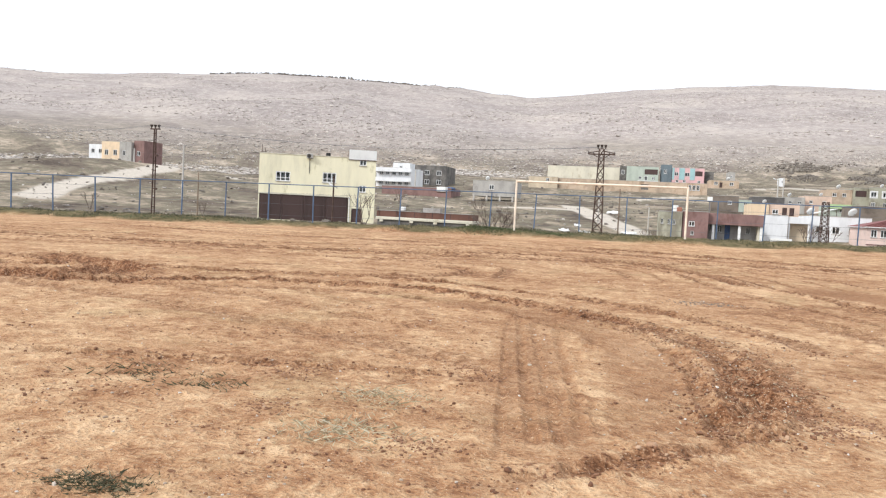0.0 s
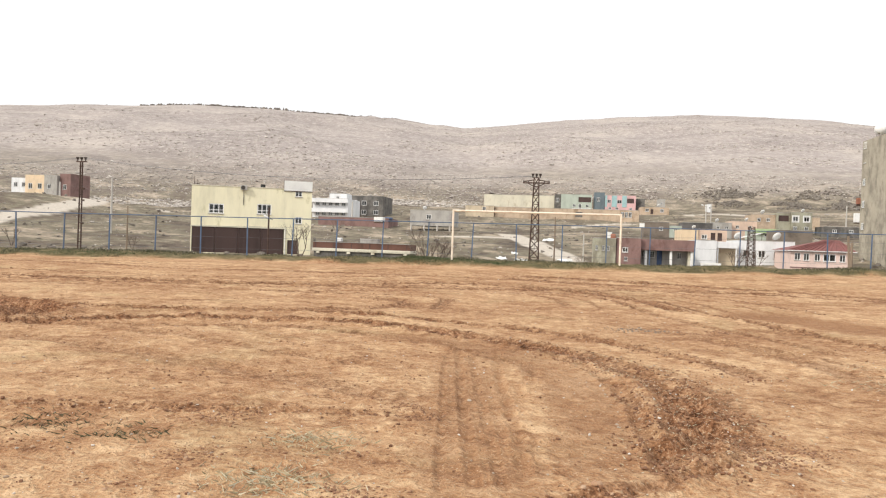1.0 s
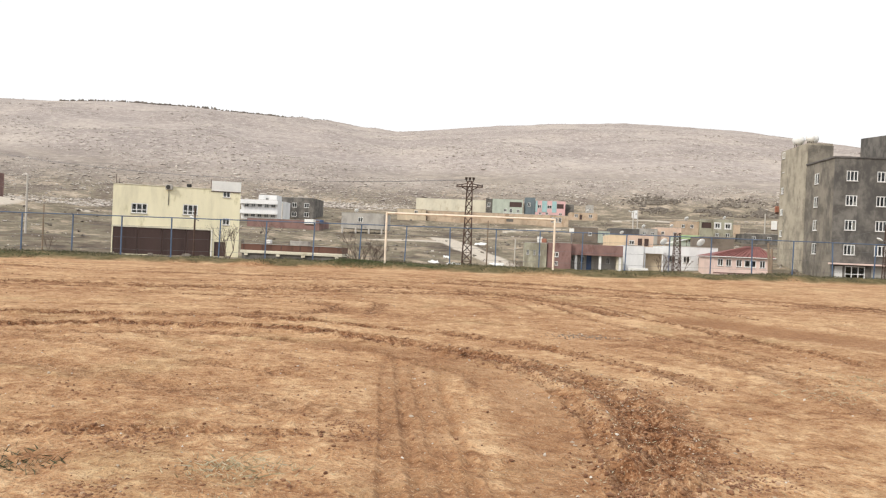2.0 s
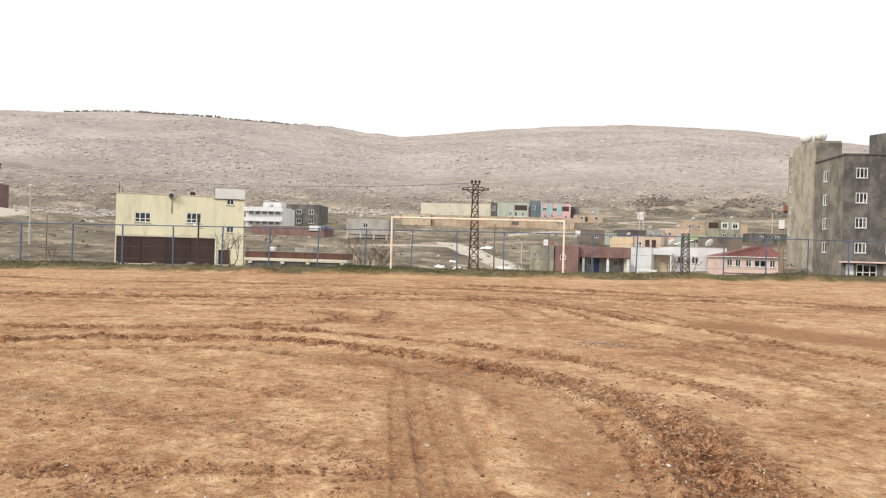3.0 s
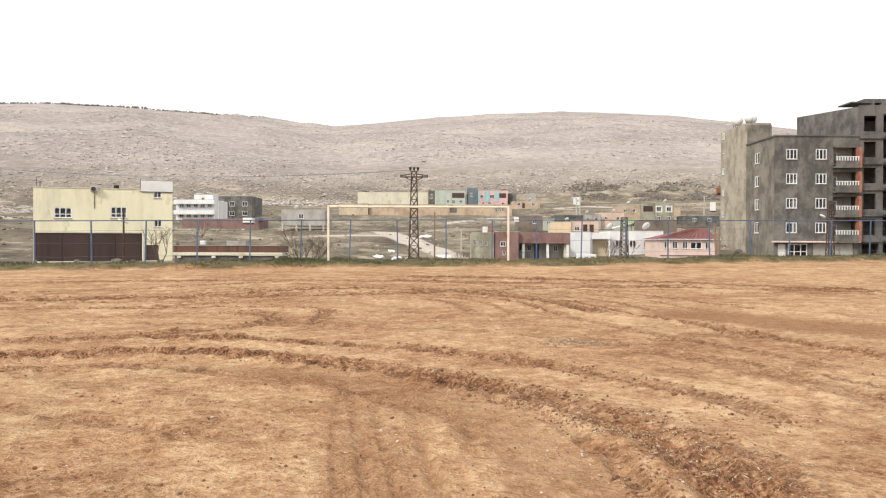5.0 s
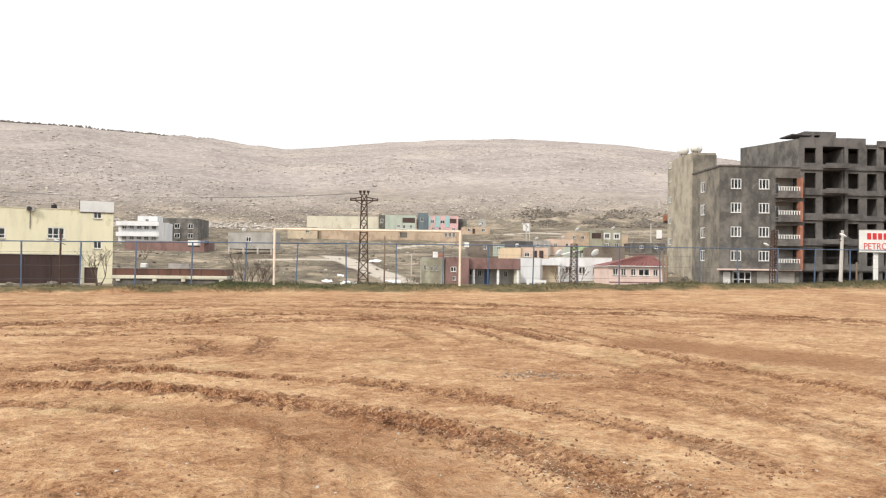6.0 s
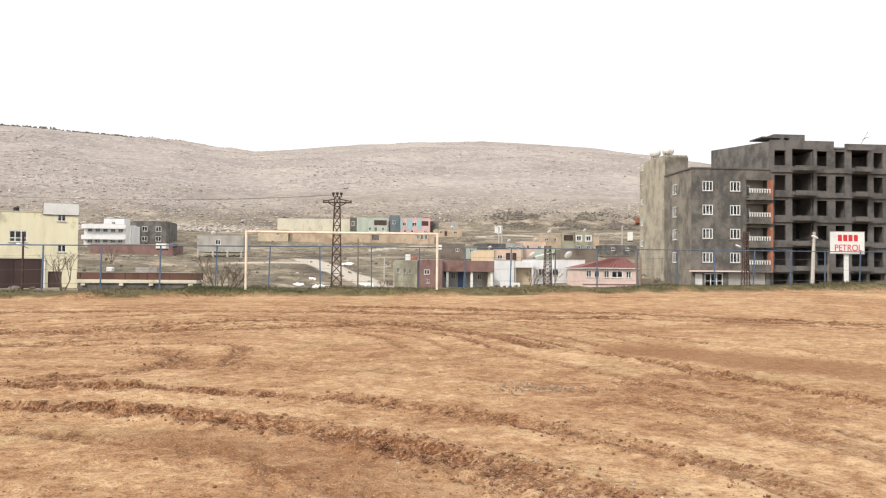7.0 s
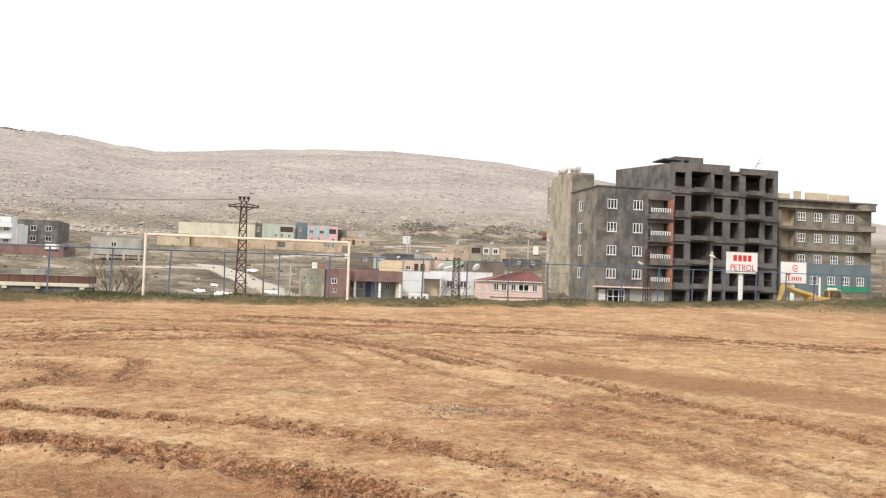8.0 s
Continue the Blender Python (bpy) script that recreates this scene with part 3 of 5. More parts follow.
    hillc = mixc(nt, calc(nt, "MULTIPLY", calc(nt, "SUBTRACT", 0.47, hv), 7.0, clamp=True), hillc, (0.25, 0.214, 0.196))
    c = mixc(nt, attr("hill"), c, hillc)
    c = mixc(nt, attr("road"), c, ramp(nt, n2, [(0.3, (0.48, 0.42, 0.35)), (0.7, (0.62, 0.56, 0.48))]))
    turf = ramp(nt, n2, [(0.35, (0.06, 0.06, 0.026)), (0.5, (0.1, 0.095, 0.042)), (0.66, (0.2, 0.155, 0.085))])
    c = mixc(nt, calc(nt, "MULTIPLY", attr("grass"), 0.9, clamp=True), c, turf)
    nt.links.new(c, bsdf.inputs["Base Color"])
    bsdf.inputs["Roughness"].default_value = 0.96
    bsdf.inputs["Specular IOR Level"].default_value = 0.15
    bumped(nt, bsdf, calc(nt, "ADD", calc(nt, "MULTIPLY", n3, 0.5), n2b), 0.9, 0.06)
    return m


ground = tagged(new("ground", ground_mesh()), "bare reddish clay pitch with wheel ruts running out to a stony hillside", "ground", kind="structure")
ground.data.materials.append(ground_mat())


# ---- goal ----
def goal(x0, x1, y, z0, z1):
    t = thing("football_goal", "rusty white steel football goal without a net", "goal", (x0, y, 0))
    r = 0.046
    for x in (0, x1 - x0):
        part("post", rod(bmesh.new(), (x, 0, z0 - 0.35), (x, 0, z1 + r), r, sides=14), GOAL_PAINT, t, smooth=False)
    part("crossbar", rod(bmesh.new(), (r, 0, z1), (x1 - x0 - r, 0, z1), r, sides=14), GOAL_PAINT, t)
    return t


goal(0, 7.32, 0, 0.42, 2.62)


# ---- fence round the pitch ----
def fence():
    t = thing("fence", "blue-painted steel mesh fence with leaning posts on a grass bank", "fence")
    x, k, tops = -31.5, 0, []
    post = finish(boxes((-0.025, -0.025, 0, 0.025, 0.025, 1.0)), "post", BLUE_POST)
    while x < 47:
        y = fence_y(x)
        g = ground_z(x, y)
        top = float(np.interp(x, (-30, -18, 5, 18, 47), (1.9, 1.95, 2.2, 2.28, 2.45)))
        p = new("post", post)
        p.parent = t
        lean = random.uniform(-2.2, 2.2)
        p.matrix_basis = pose(x, y, g - 0.25, random.uniform(-1.5, 1.5), lean) @ Matrix.Diagonal((1, 1, (top - g + 0.25) / math.cos(radians(lean)), 1))
        tops.append((x + math.tan(radians(lean)) * (top - g), y, top))
        x += 2.13 + random.uniform(-0.06, 0.06)
    for a, b in zip(tops, tops[1:]):
        part("top_rail", rod(bmesh.new(), a, b, 0.022, sides=6), BLUE_POST, t)
    for drop in (0.42, 0.95, 1.5):
        for a, b in zip(tops, tops[1:]):
            bm = bmesh.new()
            mid = ((a[0] + b[0]) / 2, (a[1] + b[1]) / 2, (a[2] + b[2]) / 2 - drop - random.uniform(0.0, 0.03))
            rod(bm, (a[0], a[1] - 0.04, a[2] - drop), mid, 0.005, sides=4)
            rod(bm, mid, (b[0], b[1] - 0.04, b[2] - drop), 0.005, sides=4)
            part("tension_wire", bm, WIRE, t)
    return t


fence()


# ---- yellow house ----
def yellow_house():
    x0, x1, y0, z0, z1 = 0.0, 11.85, 0.0, -0.95, 5.93
    t = thing("house", "two-storey pale yellow house with brown metal garage front", "house", (-32.5, 38.5, 0), rz=20)
    w, h, th = x1 - x0, z1 - z0, 0.25
    wins = [(1.68, 3.2 - z0, 1.47, 0.97), (6.42, 3.28 - z0, 1.4, 1.02)]
    small = [(10.16, 5.2 - z0, 0.7, 0.62), (10.2, 2.45 - z0, 0.7, 0.7)]
    holes = [(0.1, 0.2, 9.05, 1.9 - z0 - 0.2), (9.5, 0.25, 1.1, 1.45)]
    facade(t, "front_wall", (x0, y0, z0), (1, 0, 0), (0, 1, 0), w, h, th, YELLOW, wins, [*small, *holes], lights=3, transom=0.36)
    for a, b, ww, hh in small:
        window(t, (x0 + a, y0, z0 + b), (1, 0, 0), (0, 1, 0), ww, hh, 2)
    for x in (x0, x1 - th):
        part("side_wall", boxes((x, y0 + th + 0.003, z0, x + th, y0 + 8, z1 - 0.003)), YELLOW, t)
    part("back_wall", boxes((x0 + th + 0.003, y0 + 7.75, z0, x1 - th - 0.003, y0 + 8, z1 - 0.006)), YELLOW, t)
    part("roof", boxes((x0 + th + 0.003, y0 + th + 0.003, z1 - 0.4, x1 - th - 0.003, y0 + 7.7, z1 - 0.2)), CONC_LIGHT, t)
    part("floor_slab", boxes((x0 + th + 0.003, y0 + th + 0.003, 1.85, x1 - th - 0.003, y0 + 7.7, 2.05)), CONC, t)
    for k in range(4):
        a = x0 + 0.12 + k * 2.25
        door = part("garage_door", boxes((a, y0 + 0.06, z0 + 0.2, a + 2.22, y0 + 0.12, 1.88)), BROWN_DOOR, t, "dark brown ribbed sheet metal door")
        for j in range(11):
            part("rib", boxes((a + 0.06 + j * 0.2, y0 + 0.035, z0 + 0.22, a + 0.12 + j * 0.2, y0 + 0.058, 1.86)), BROWN_DOOR, door)
    part("door", boxes((x0 + 9.52, y0 + 0.1, z0 + 0.27, x0 + 10.58, y0 + 0.16, z0 + 1.68)), BROWN_DOOR, t)
    part("coping", boxes((x0 - 0.05, y0 - 0.05, z1 + 0.003, 9.0, y0 + 0.3, z1 + 0.07)), CREAM, t)
    part("lintel", boxes((x0 - 0.03, y0 - 0.05, 1.84, x0 + 9.3, y0 - 0.003, 1.95)), CREAM, t)
    room = part("roof_room", boxes((9.05, y0 - 0.03, z1 - 0.15, x1 + 0.02, y0 + 3.0, z1 + 0.85)), WHITE, t, "white sheet-clad room on the roof")
    part("trim", boxes((9.0, y0 - 0.08, z1 - 0.22, x1 + 0.06, y0 - 0.033, z1 - 0.15)), BROWN_DOOR, room)
    for j in range(9):
        part("rib", boxes((9.2 + j * 0.3, y0 - 0.05, z1 - 0.14, 9.23 + j * 0.3, y0 - 0.033, z1 + 0.83)), WHITE, room)
    part("drainpipe", rod(bmesh.new(), (9.25, y0 - 0.06, z0 + 0.2), (9.25, y0 - 0.06, 1.9), 0.05), WHITE, t)
    ac = part("air_conditioner", boxes((4.75, y0 - 0.4, z1 - 0.3, 5.4, y0 - 0.06, z1 + 0.2), bevel=0.03), CONC_LIGHT, t, "grey air conditioning unit on brackets")
    bm = bmesh.new()
    bmesh.ops.create_cone(bm, cap_ends=True, segments=20, radius1=0.2, radius2=0.2, depth=0.03, matrix=pose(5.0, y0 - 0.42, z1 - 0.05, 90))
    part("fan_grille", bm, DARK, ac)
    part("pipe", rod(bmesh.new(), (5.05, y0 - 0.04, z1 - 0.3), (5.05, y0 - 0.04, z1 - 1.8), 0.03), CONC, t)
    for dx, hh in ((0.2, 0.95), (0.5, 0.6), (9.0, 1.0)):
        part("roof_pipe", rod(bmesh.new(), (dx, y0 + 0.4, z1 - 0.3), (dx, y0 + 0.4, z1 + hh), 0.025), RUST, t)
    part("roof_cylinder", rod(bmesh.new(), (6.9, y0 + 0.6, z1 - 0.2), (6.9, y0 + 0.6, z1 + 0.4), 0.24, sides=14), RUBBER, t, "black roof drum")
    part("roof_rubble", boxes((5.7, y0 + 0.5, z1 - 0.2, 6.5, y0 + 0.9, z1 + 0.12)), CONC_DARK, t)
    return t


yellow_house()


# ---- low trough-roofed shelter ----
def low_shed():
    x0, x1, y0 = -13.4, -6.1, 20.0
    t = thing("shed", "long low shed with rusty brown roof and white ledge", "shed")
    part("wall", boxes((x0 + 0.1, y0 + 0.1, -1.2, x1 - 0.1, y0 + 2.2, 0.2)), CONC, t)
    part("ledge", boxes((x0, y0 - 0.05, 0.2, x1, y0 + 2.3, 0.42), bevel=0.02), CREAM, t)
    part("roof", boxes((x0 + 0.02, y0 + 0.1, 0.423, x1 - 0.05, y0 + 2.2, 0.86)), mat("rust_brown_sheet", (0.135, 0.064, 0.045), 0.8, 0.35, 1.0, streak=3), t)
    for k in range(6):
        a = x0 + 0.2 + k * 1.35
        part("seam", boxes((a, y0 + 0.075, 0.43, a + 0.04, y0 + 0.097, 0.85)), BROWN_DOOR, t)
    part("roof_edge", boxes((x0 + 0.02, y0 + 0.06, 0.863, x1 - 0.05, y0 + 0.14, 0.9)), CONC_LIGHT, t)
    for x in (x0 + 0.3, x0 + 2.6, x0 + 4.4, x1 - 0.5):
        part("foot", boxes((x, y0 - 0.04, 0.05, x + 0.25, y0 + 0.09, 0.197)), CREAM, t)
    part("rooflight", boxes((x0 + 3.4, y0 + 0.6, 0.863, x0 + 4.7, y0 + 1.3, 1.2)), CONC_LIGHT, t)
    return t


low_shed()


# ---- five-storey block with pale gable, and its stair tower ----
def apartment_block():
    x0, x1, y0, z0, z1, y1 = 40.5, 49.58, 54.0, -1.1, 12.75, 71.0
    t = thing("apartment_building", "five-storey unpainted grey concrete apartment block with white windows", "apartment")
    th = 0.25
    rows = [2.25 + 2.67 * k - z0 for k in range(4)]
    wins = [(a, z, 1.2, 1.13) for z in rows for a in (1.2, 4.4)]
    bays = [(6.3, z - 0.75, 2.55, 2.05) for z in rows]
    shop = [(0.35, 0.25, 0.9, 1.9), (1.45, 0.25, 2.1, 1.9), (4.2, 0.25, 4.4, 1.95)]
    facade(t, "front_wall", (x0, y0, z0), (1, 0, 0), (0, 1, 0), x1 - x0, z1 - z0, th, CONC, wins, [*bays, *shop], lights=3)
    facade(t, "gable_wall", (x0, 62.25, z0), (0, -1, 0), (1, 0, 0), 62.25 - y0 - th - 0.003, z1 - z0 - 0.003, th, GABLE, [(62.25 - 59.7, z, 1.3, 1.25) for z in rows], label="stained grey cement gable wall")
    facade(t, "gable_wall", (x0 - 0.04, y1, z0), (0, -1, 0), (1, 0, 0), y1 - 62.253, z1 - z0 - 0.003, th, CONC_PALE, [(0.4, 4.4 + 2.75 * k - z0, 0.95, 0.85) for k in range(4)], label="blotchy pale rendered gable wall")
    part("back_wall", boxes((x0 + th + 0.003, y1 - th, z0, x1, y1 - 0.003, z1 - 0.006)), CONC, t)
    for k in range(5):
        z = 1.35 + 2.67 * k
        part("floor_slab", boxes((x0 + th + 0.003, y0 + th + 0.003, z - 0.1, x1, y1 - th - 0.003, z + 0.1)), CONC_DARK, t)
    part("inner_wall", boxes((x0 + 5.9, y0 + 1.45, z0, x1 - 0.03, y0 + 1.6, z1 - 0.7)), CONC_LIGHT, t)
    part("parapet", boxes((x0 - 0.12, y0 - 0.12, z1 + 0.003, x1, y0 + 0.3, z1 + 0.16), (x0 - 0.12, y0 + 0.303, z1 + 0.003, x0 + 0.3, 62.2, z1 + 0.16)), CONC_DARK, t)
    part("stair_tower", boxes((x0 - 0.04, 62.25, z1 - 0.003, x0 + 2.9, y1 - 0.003, 15.45)), CONC_PALE, t)
    part("tower_front", boxes((x0 + 0.06, 62.18, z1 - 0.1, x0 + 2.95, 62.247, 15.2)), GABLE, t)
    window(t, (x0 - 0.07, 70.6, 14.45), (0, -1, 0), (1, 0, 0), 0.95, 0.85, 2)
    part("canopy", boxes((x0 - 0.35, y0 - 0.75, 1.18, x1 - 0.1, y0 - 0.003, 1.36), bevel=0.02), PALE_PINK, t, "faded pink concrete canopy over the shops")
    for z in rows:
        b = part("balcony", boxes((x0 + 6.2, y0 - 0.85, z + z0 - 0.98, x1 - 0.35, y0 - 0.003, z + z0 - 0.75), (x0 + 6.2, y0 - 0.85, z + z0 - 0.747, x1 - 0.35, y0 - 0.75, z + z0 - 0.2)), CONC, t)
        bm = boxes((x0 + 6.2, y0 - 0.83, z + z0 + 0.2, x1 - 0.35, y0 - 0.77, z + z0 + 0.26))
        for k in range(9):
            a = x0 + 6.28 + k * 0.29
            box(bm, a, y0 - 0.83, z + z0 - 0.197, a + 0.1, y0 - 0.77, z + z0 + 0.197)
        part("balustrade", bm, WHITE, b, "white balusters")
        part("brick_cheek", boxes((x1 - 0.34, y0 - 0.8, z + z0 - 0.95, x1 - 0.04, y0 - 0.003, z + z0 + 1.3)), BRICK_RED, b, "bare orange brick side wall")
        window(t, (x0 + 6.5, y0 + 1.36, z + z0 - 0.4), (1, 0, 0), (0, 1, 0), 0.9, 1.3, 2)
    for k in range(3):
        a = x0 + 4.2 + k * 1.47
        bm = boxes((a, y0 + 0.1, z0 + 0.2, a + 1.42, y0 + 0.15, z0 + 2.2))
        for j in range(14):
            box(bm, a, y0 + 0.08, z0 + 0.25 + j * 0.14, a + 1.42, y0 + 0.1, z0 + 0.3 + j * 0.14)
        part("shutter", bm, CONC_LIGHT, t, "grey roller shutter")
    window(t, (x0 + 1.45, y0, z0 + 0.25), (1, 0, 0), (0, 1, 0), 2.1, 1.9, 3, 0.55)
    part("shop_door", boxes((x0 + 0.37, y0 + 0.1, z0 + 0.25, x0 + 1.23, y0 + 0.15, z0 + 2.1)), WHITE, t)
    return t


def roof_tank(x, y, z, r):
    t = thing("water_tank", "white roof water tank on a small stand", "tank", (x, y, z), "roof tanks")
    bm = bmesh.new()
    bmesh.ops.create_uvsphere(bm, u_segments=18, v_segments=10, radius=r, matrix=pose(0, 0, r + 0.3) @ Matrix.Diagonal((1, 1, 0.85, 1)))
    part("tank", bm, WHITE, t, smooth=True)
    for a in (0.8, 2.4, 3.9, 5.5):
        part("leg", boxes((math.cos(a) * r * 0.6 - 0.03, math.sin(a) * r * 0.6 - 0.03, 0, math.cos(a) * r * 0.6 + 0.03, math.sin(a) * r * 0.6 + 0.03, 0.55)), RUST, t)
    return t


apartment_block()
for x, y, r in ((41.3, 67.6, 0.75), (42.4, 66.0, 0.75), (41.5, 64.2, 0.55)):
    roof_tank(x, y, 15.45, r)


# ---- six-storey unfinished frame ----
def shell_block():
    x0, x1, y0, y1, z0 = 49.62, 63.7, 54.0, 69.4, -1.1
    t = thing("unfinished_building", "unfinished six-storey dark concrete shell with empty window openings", "building")
    th, z1 = 0.25, 15.9
    cols = [(0.5, 1.35, 0.0, 1.7), (2.6, 2.55, -0.1, 2.2), (5.55, 1.25, 0.0, 1.7), (7.75, 1.15, -0.2, 1.9), (9.7, 2.0, -0.1, 2.1), (12.35, 1.15, -0.15, 1.8)]
    holes = [(a, 2.04 + 2.82 * k - z0 + dz, w, h) for k in range(5) for a, w, dz, h in cols]
    holes += [(a, 0.0, 1.9, 2.2) for a in (0.35, 2.65, 4.95, 7.25, 9.55, 11.8)]
    facade(t, "front_wall", (x0, y0, z0), (1, 0, 0), (0, 1, 0), x1 - x0, 15.2 - z0, th, CONC_DARK, (), holes)
    part("roof_parapet", boxes((x0, y0 + 0.003, 15.203, x0 + 7.6, y0 + th, z1 + 0.28), (x0 + 9.0, y0 + 0.003, 15.203, x1, y0 + th, z1 + 0.05), (x0 + 9.1, y0 - 0.3, 15.203, x0 + 11.9, y0 - 0.003, 15.5)), CONC_DARK, t)
    bm = boxes((x0, y0 + th + 0.003, z0, x0 + th, y1, z1 + 0.15))
    for v in bm.verts:
        if v.co.z > 10 and v.co.y > y0 + 5:
            v.co.z += 1.2
    part("side_wall", bm, CONC, t, "stained grey cement party wall")
    part("side_wall", boxes((x1 - th, y0 + th + 0.003, z0, x1, y1, z1 - 0.2)), CONC_DARK, t)
    part("back_wall", boxes((x0 + th + 0.003, y1 - th, z0, x1 - th - 0.003, y1 - 0.003, z1 - 0.3)), CONC_DARK, t)
    for k in range(6):
        z = 1.35 + 2.82 * k
        part("floor_slab", boxes((x0 + th + 0.003, y0 + th + 0.003, z - 0.12, x1 - th - 0.003, y1 - th - 0.003, z + 0.1)), CONC_DARK, t)
        if k < 5:
            part("ledge", boxes((x0 - 0.04, y0 - 0.22, z - 0.1, x1 + 0.04, y0 - 0.003, z + 0.05)), CONC_DARK, t)
            for a, w in ((2.5, 2.75), (9.6, 2.2)):
                part("balcony", boxes((x0 + a, y0 - 0.95, z + 0.053, x0 + a + w, y0 - 0.003, z + 0.17), (x0 + a, y0 - 0.95, z + 0.173, x0 + a + w, y0 - 0.85, z + 0.6)), CONC_DARK, t)
    part("partition", boxes((x0 + 5.0, y0 + 0.3, z0, x0 + 5.15, y1 - 0.3, 15.0)), CONC_DARK, t)
    part("partition", boxes((x0 + 9.2, y0 + 0.3, z0, x0 + 9.35, y1 - 0.3, 15.0)), CONC_DARK, t)
    part("inner_wall", boxes((x0 + th, y0 + 3.5, z0, x1 - th, y0 + 3.65, 15.0)), CONC_DARK, t)
    for k, x in enumerate((50.0, 52.2, 54.6, 56.9, 59.2, 61.4, 63.4)):
        part("column", boxes((x - 0.18, y0 + 0.6, z0, x + 0.18, y0 + 0.95, 1.2)), CONC, t)
    hut = part("roof_hut", wall_grid(bmesh.new(), (53.3, 60.0, z1 - 0.3), (1, 0, 0), (0, 1, 0), 3.9, 2.35, 2.5, [(1.2, 0.9, 1.9, 1.9)]), CONC_DARK, t)
    part("roof_slab", boxes((51.4, 59.3, 17.35, 53.9, 62.4, 17.5)), CONC_DARK, hut)
    part("antenna", rod(rod(rod(bmesh.new(), (60.8, 55, 15.6), (62.0, 55, 17.6), 0.025), (61.5, 55, 16.8), (62.2, 55, 17.0), 0.02), (61.2, 55, 16.6), (61.9, 55, 16.9), 0.02), RUST, t)
    return t


shell_block()


# ---- four-storey block with blue lower floor ----
def blue_base_block():
    x0, x1, y0, y1, z0, z1 = 68.2, 82.0, 60.0, 74.0, -1.1, 13.2
    t = thing("apartment_building", "four-storey grey apartment block with slate-blue lower storey", "apartment")
    th = 0.25
    rows = [2.45 + 2.75 * k - z0 for k in range(4)]
    cols = [2.7, 5.15, 7.6, 9.95]
    wins = [(a, z, 1.15, 1.12) for z in rows[1:] for a in cols]
    low = [(a, rows[0], 1.15, 1.12) for a in (4.6, 7.2, 9.4, 11.6)]
    bays = [(0.3, z - 0.75, 2.0, 2.1) for z in rows[1:]]
    split = 5.25 - z0
    facade(t, "front_wall", (x0, y0, z0), (1, 0, 0), (0, 1, 0), x1 - x0, split, th, BLUE_WALL, low, [(4.0, 0.2, 3.5, 2.0), (8.0, 0.2, 4.0, 2.0)], lights=3, transom=0.4)
    facade(t, "front_wall", (x0, y0, z0 + split + 0.003), (1, 0, 0), (0, 1, 0), x1 - x0, z1 - z0 - split, th, GABLE, [(a, z - split, w, h) for a, z, w, h in wins], [(a, z - split, w, h) for a, z, w, h in bays], lights=3, transom=0.4)
    for x in (x0, x1 - th):
        part("side_wall", boxes((x, y0 + th + 0.003, z0, x + th, y1, z1 - 0.01)), GABLE, t)
    part("back_wall", boxes((x0 + th, y1 - th, z0, x1 - th, y1 - 0.003, z1 - 0.01)), GABLE, t)
    part("loggia_wall", boxes((x0 + th + 0.003, y0 + 1.3, z0, x0 + 2.6, y0 + 1.42, z1 - 0.3)), BEIGE, t, "cream painted loggia wall")
    part("loggia_cheek", boxes((x0 + 2.35, y0 + th + 0.003, 5.3, x0 + 2.5, y0 + 1.297, z1 - 0.3)), BEIGE, t)
    for k in range(5):
        z = 1.4 + 2.75 * k
        part("floor_slab", boxes((x0 + th + 0.003, y0 + th + 0.003, z - 0.1, x1 - th - 0.003, y1 - th - 0.003, z + 0.1)), CONC_DARK, t)
        if k > 1:
            part("ledge", boxes((x0 - 0.3, y0 - 0.5, z - 0.1, x1 - 2.3, y0 - 0.003, z + 0.12)), GABLE, t)
            bm = bmesh.new()
            bmesh.ops.create_cone(bm, cap_ends=True, segments=24, radius1=1.35, radius2=1.35, depth=0.75, matrix=pose(x1 - 1.2, y0 - 0.15, z + 0.3))
            part("round_balcony", bm, GABLE, t)
    part("parapet", boxes((x0 - 0.4, y0 - 0.6, z1 + 0.003, x1 + 0.4, y0 + 0.4, z1 + 0.22)), CONC, t)
    for a, w, h in ((0.6, 1.6, 0.9), (2.9, 1.0, 1.3), (4.6, 3.3, 1.2), (8.2, 3.0, 1.1)):
        part("roof_wall", boxes((x0 + a, y0 + 1.0, z1 + 0.003, x0 + a + w, y0 + 1.25, z1 + 0.2 + h)), BEIGE, t)
    sg = part("shop_sign", boxes((x0 + 6.8, y0 - 0.12, 1.55, x1 - 0.3, y0 - 0.003, 2.3)), SIGN_GREEN, t, "long green shop sign with pale bars")
    part("lettering", boxes((x0 + 7.1, y0 - 0.14, 1.75, x0 + 8.6, y0 - 0.123, 2.1)), WHITE, sg)
    part("awning", boxes((x0 + 6.4, y0 - 1.3, 0.6, x0 + 10.2, y0 - 0.15, 1.4)), WHITE, t)
    return t


blue_base_block()


# ---- village houses, front to back ----
house("small house with olive-beige render", 7.46, 9.91, 55, 7, -1.77, 2.12, OLIVE, [(0.22, 2.56, 0.25, 0.55), (0.96, 2.54, 0.25, 0.55), (1.5, 2.52, 0.25, 0.55)])
house("maroon painted flat-roofed house", 9.99, 12.66, 55.2, 7, -1.85, 2.25, MAROON, [(0.65, 2.5, 0.62, 0.55), (0.88, 1.55, 0.35, 0.45)])
veranda = house("single-storey house with veranda posts and maroon fascia", 12.87, 18.68, 57.6, 6, -2.02, 1.23, CONC_LIGHT, [(0.1, 2.2, 0.4, 0.75), (0.99, 2.15, 0.5, 0.75), (4.0, 2.1, 0.45, 0.7)], [(1.76, 1.2, 0.6, 1.8)], door_mat=BLUE_TARP)
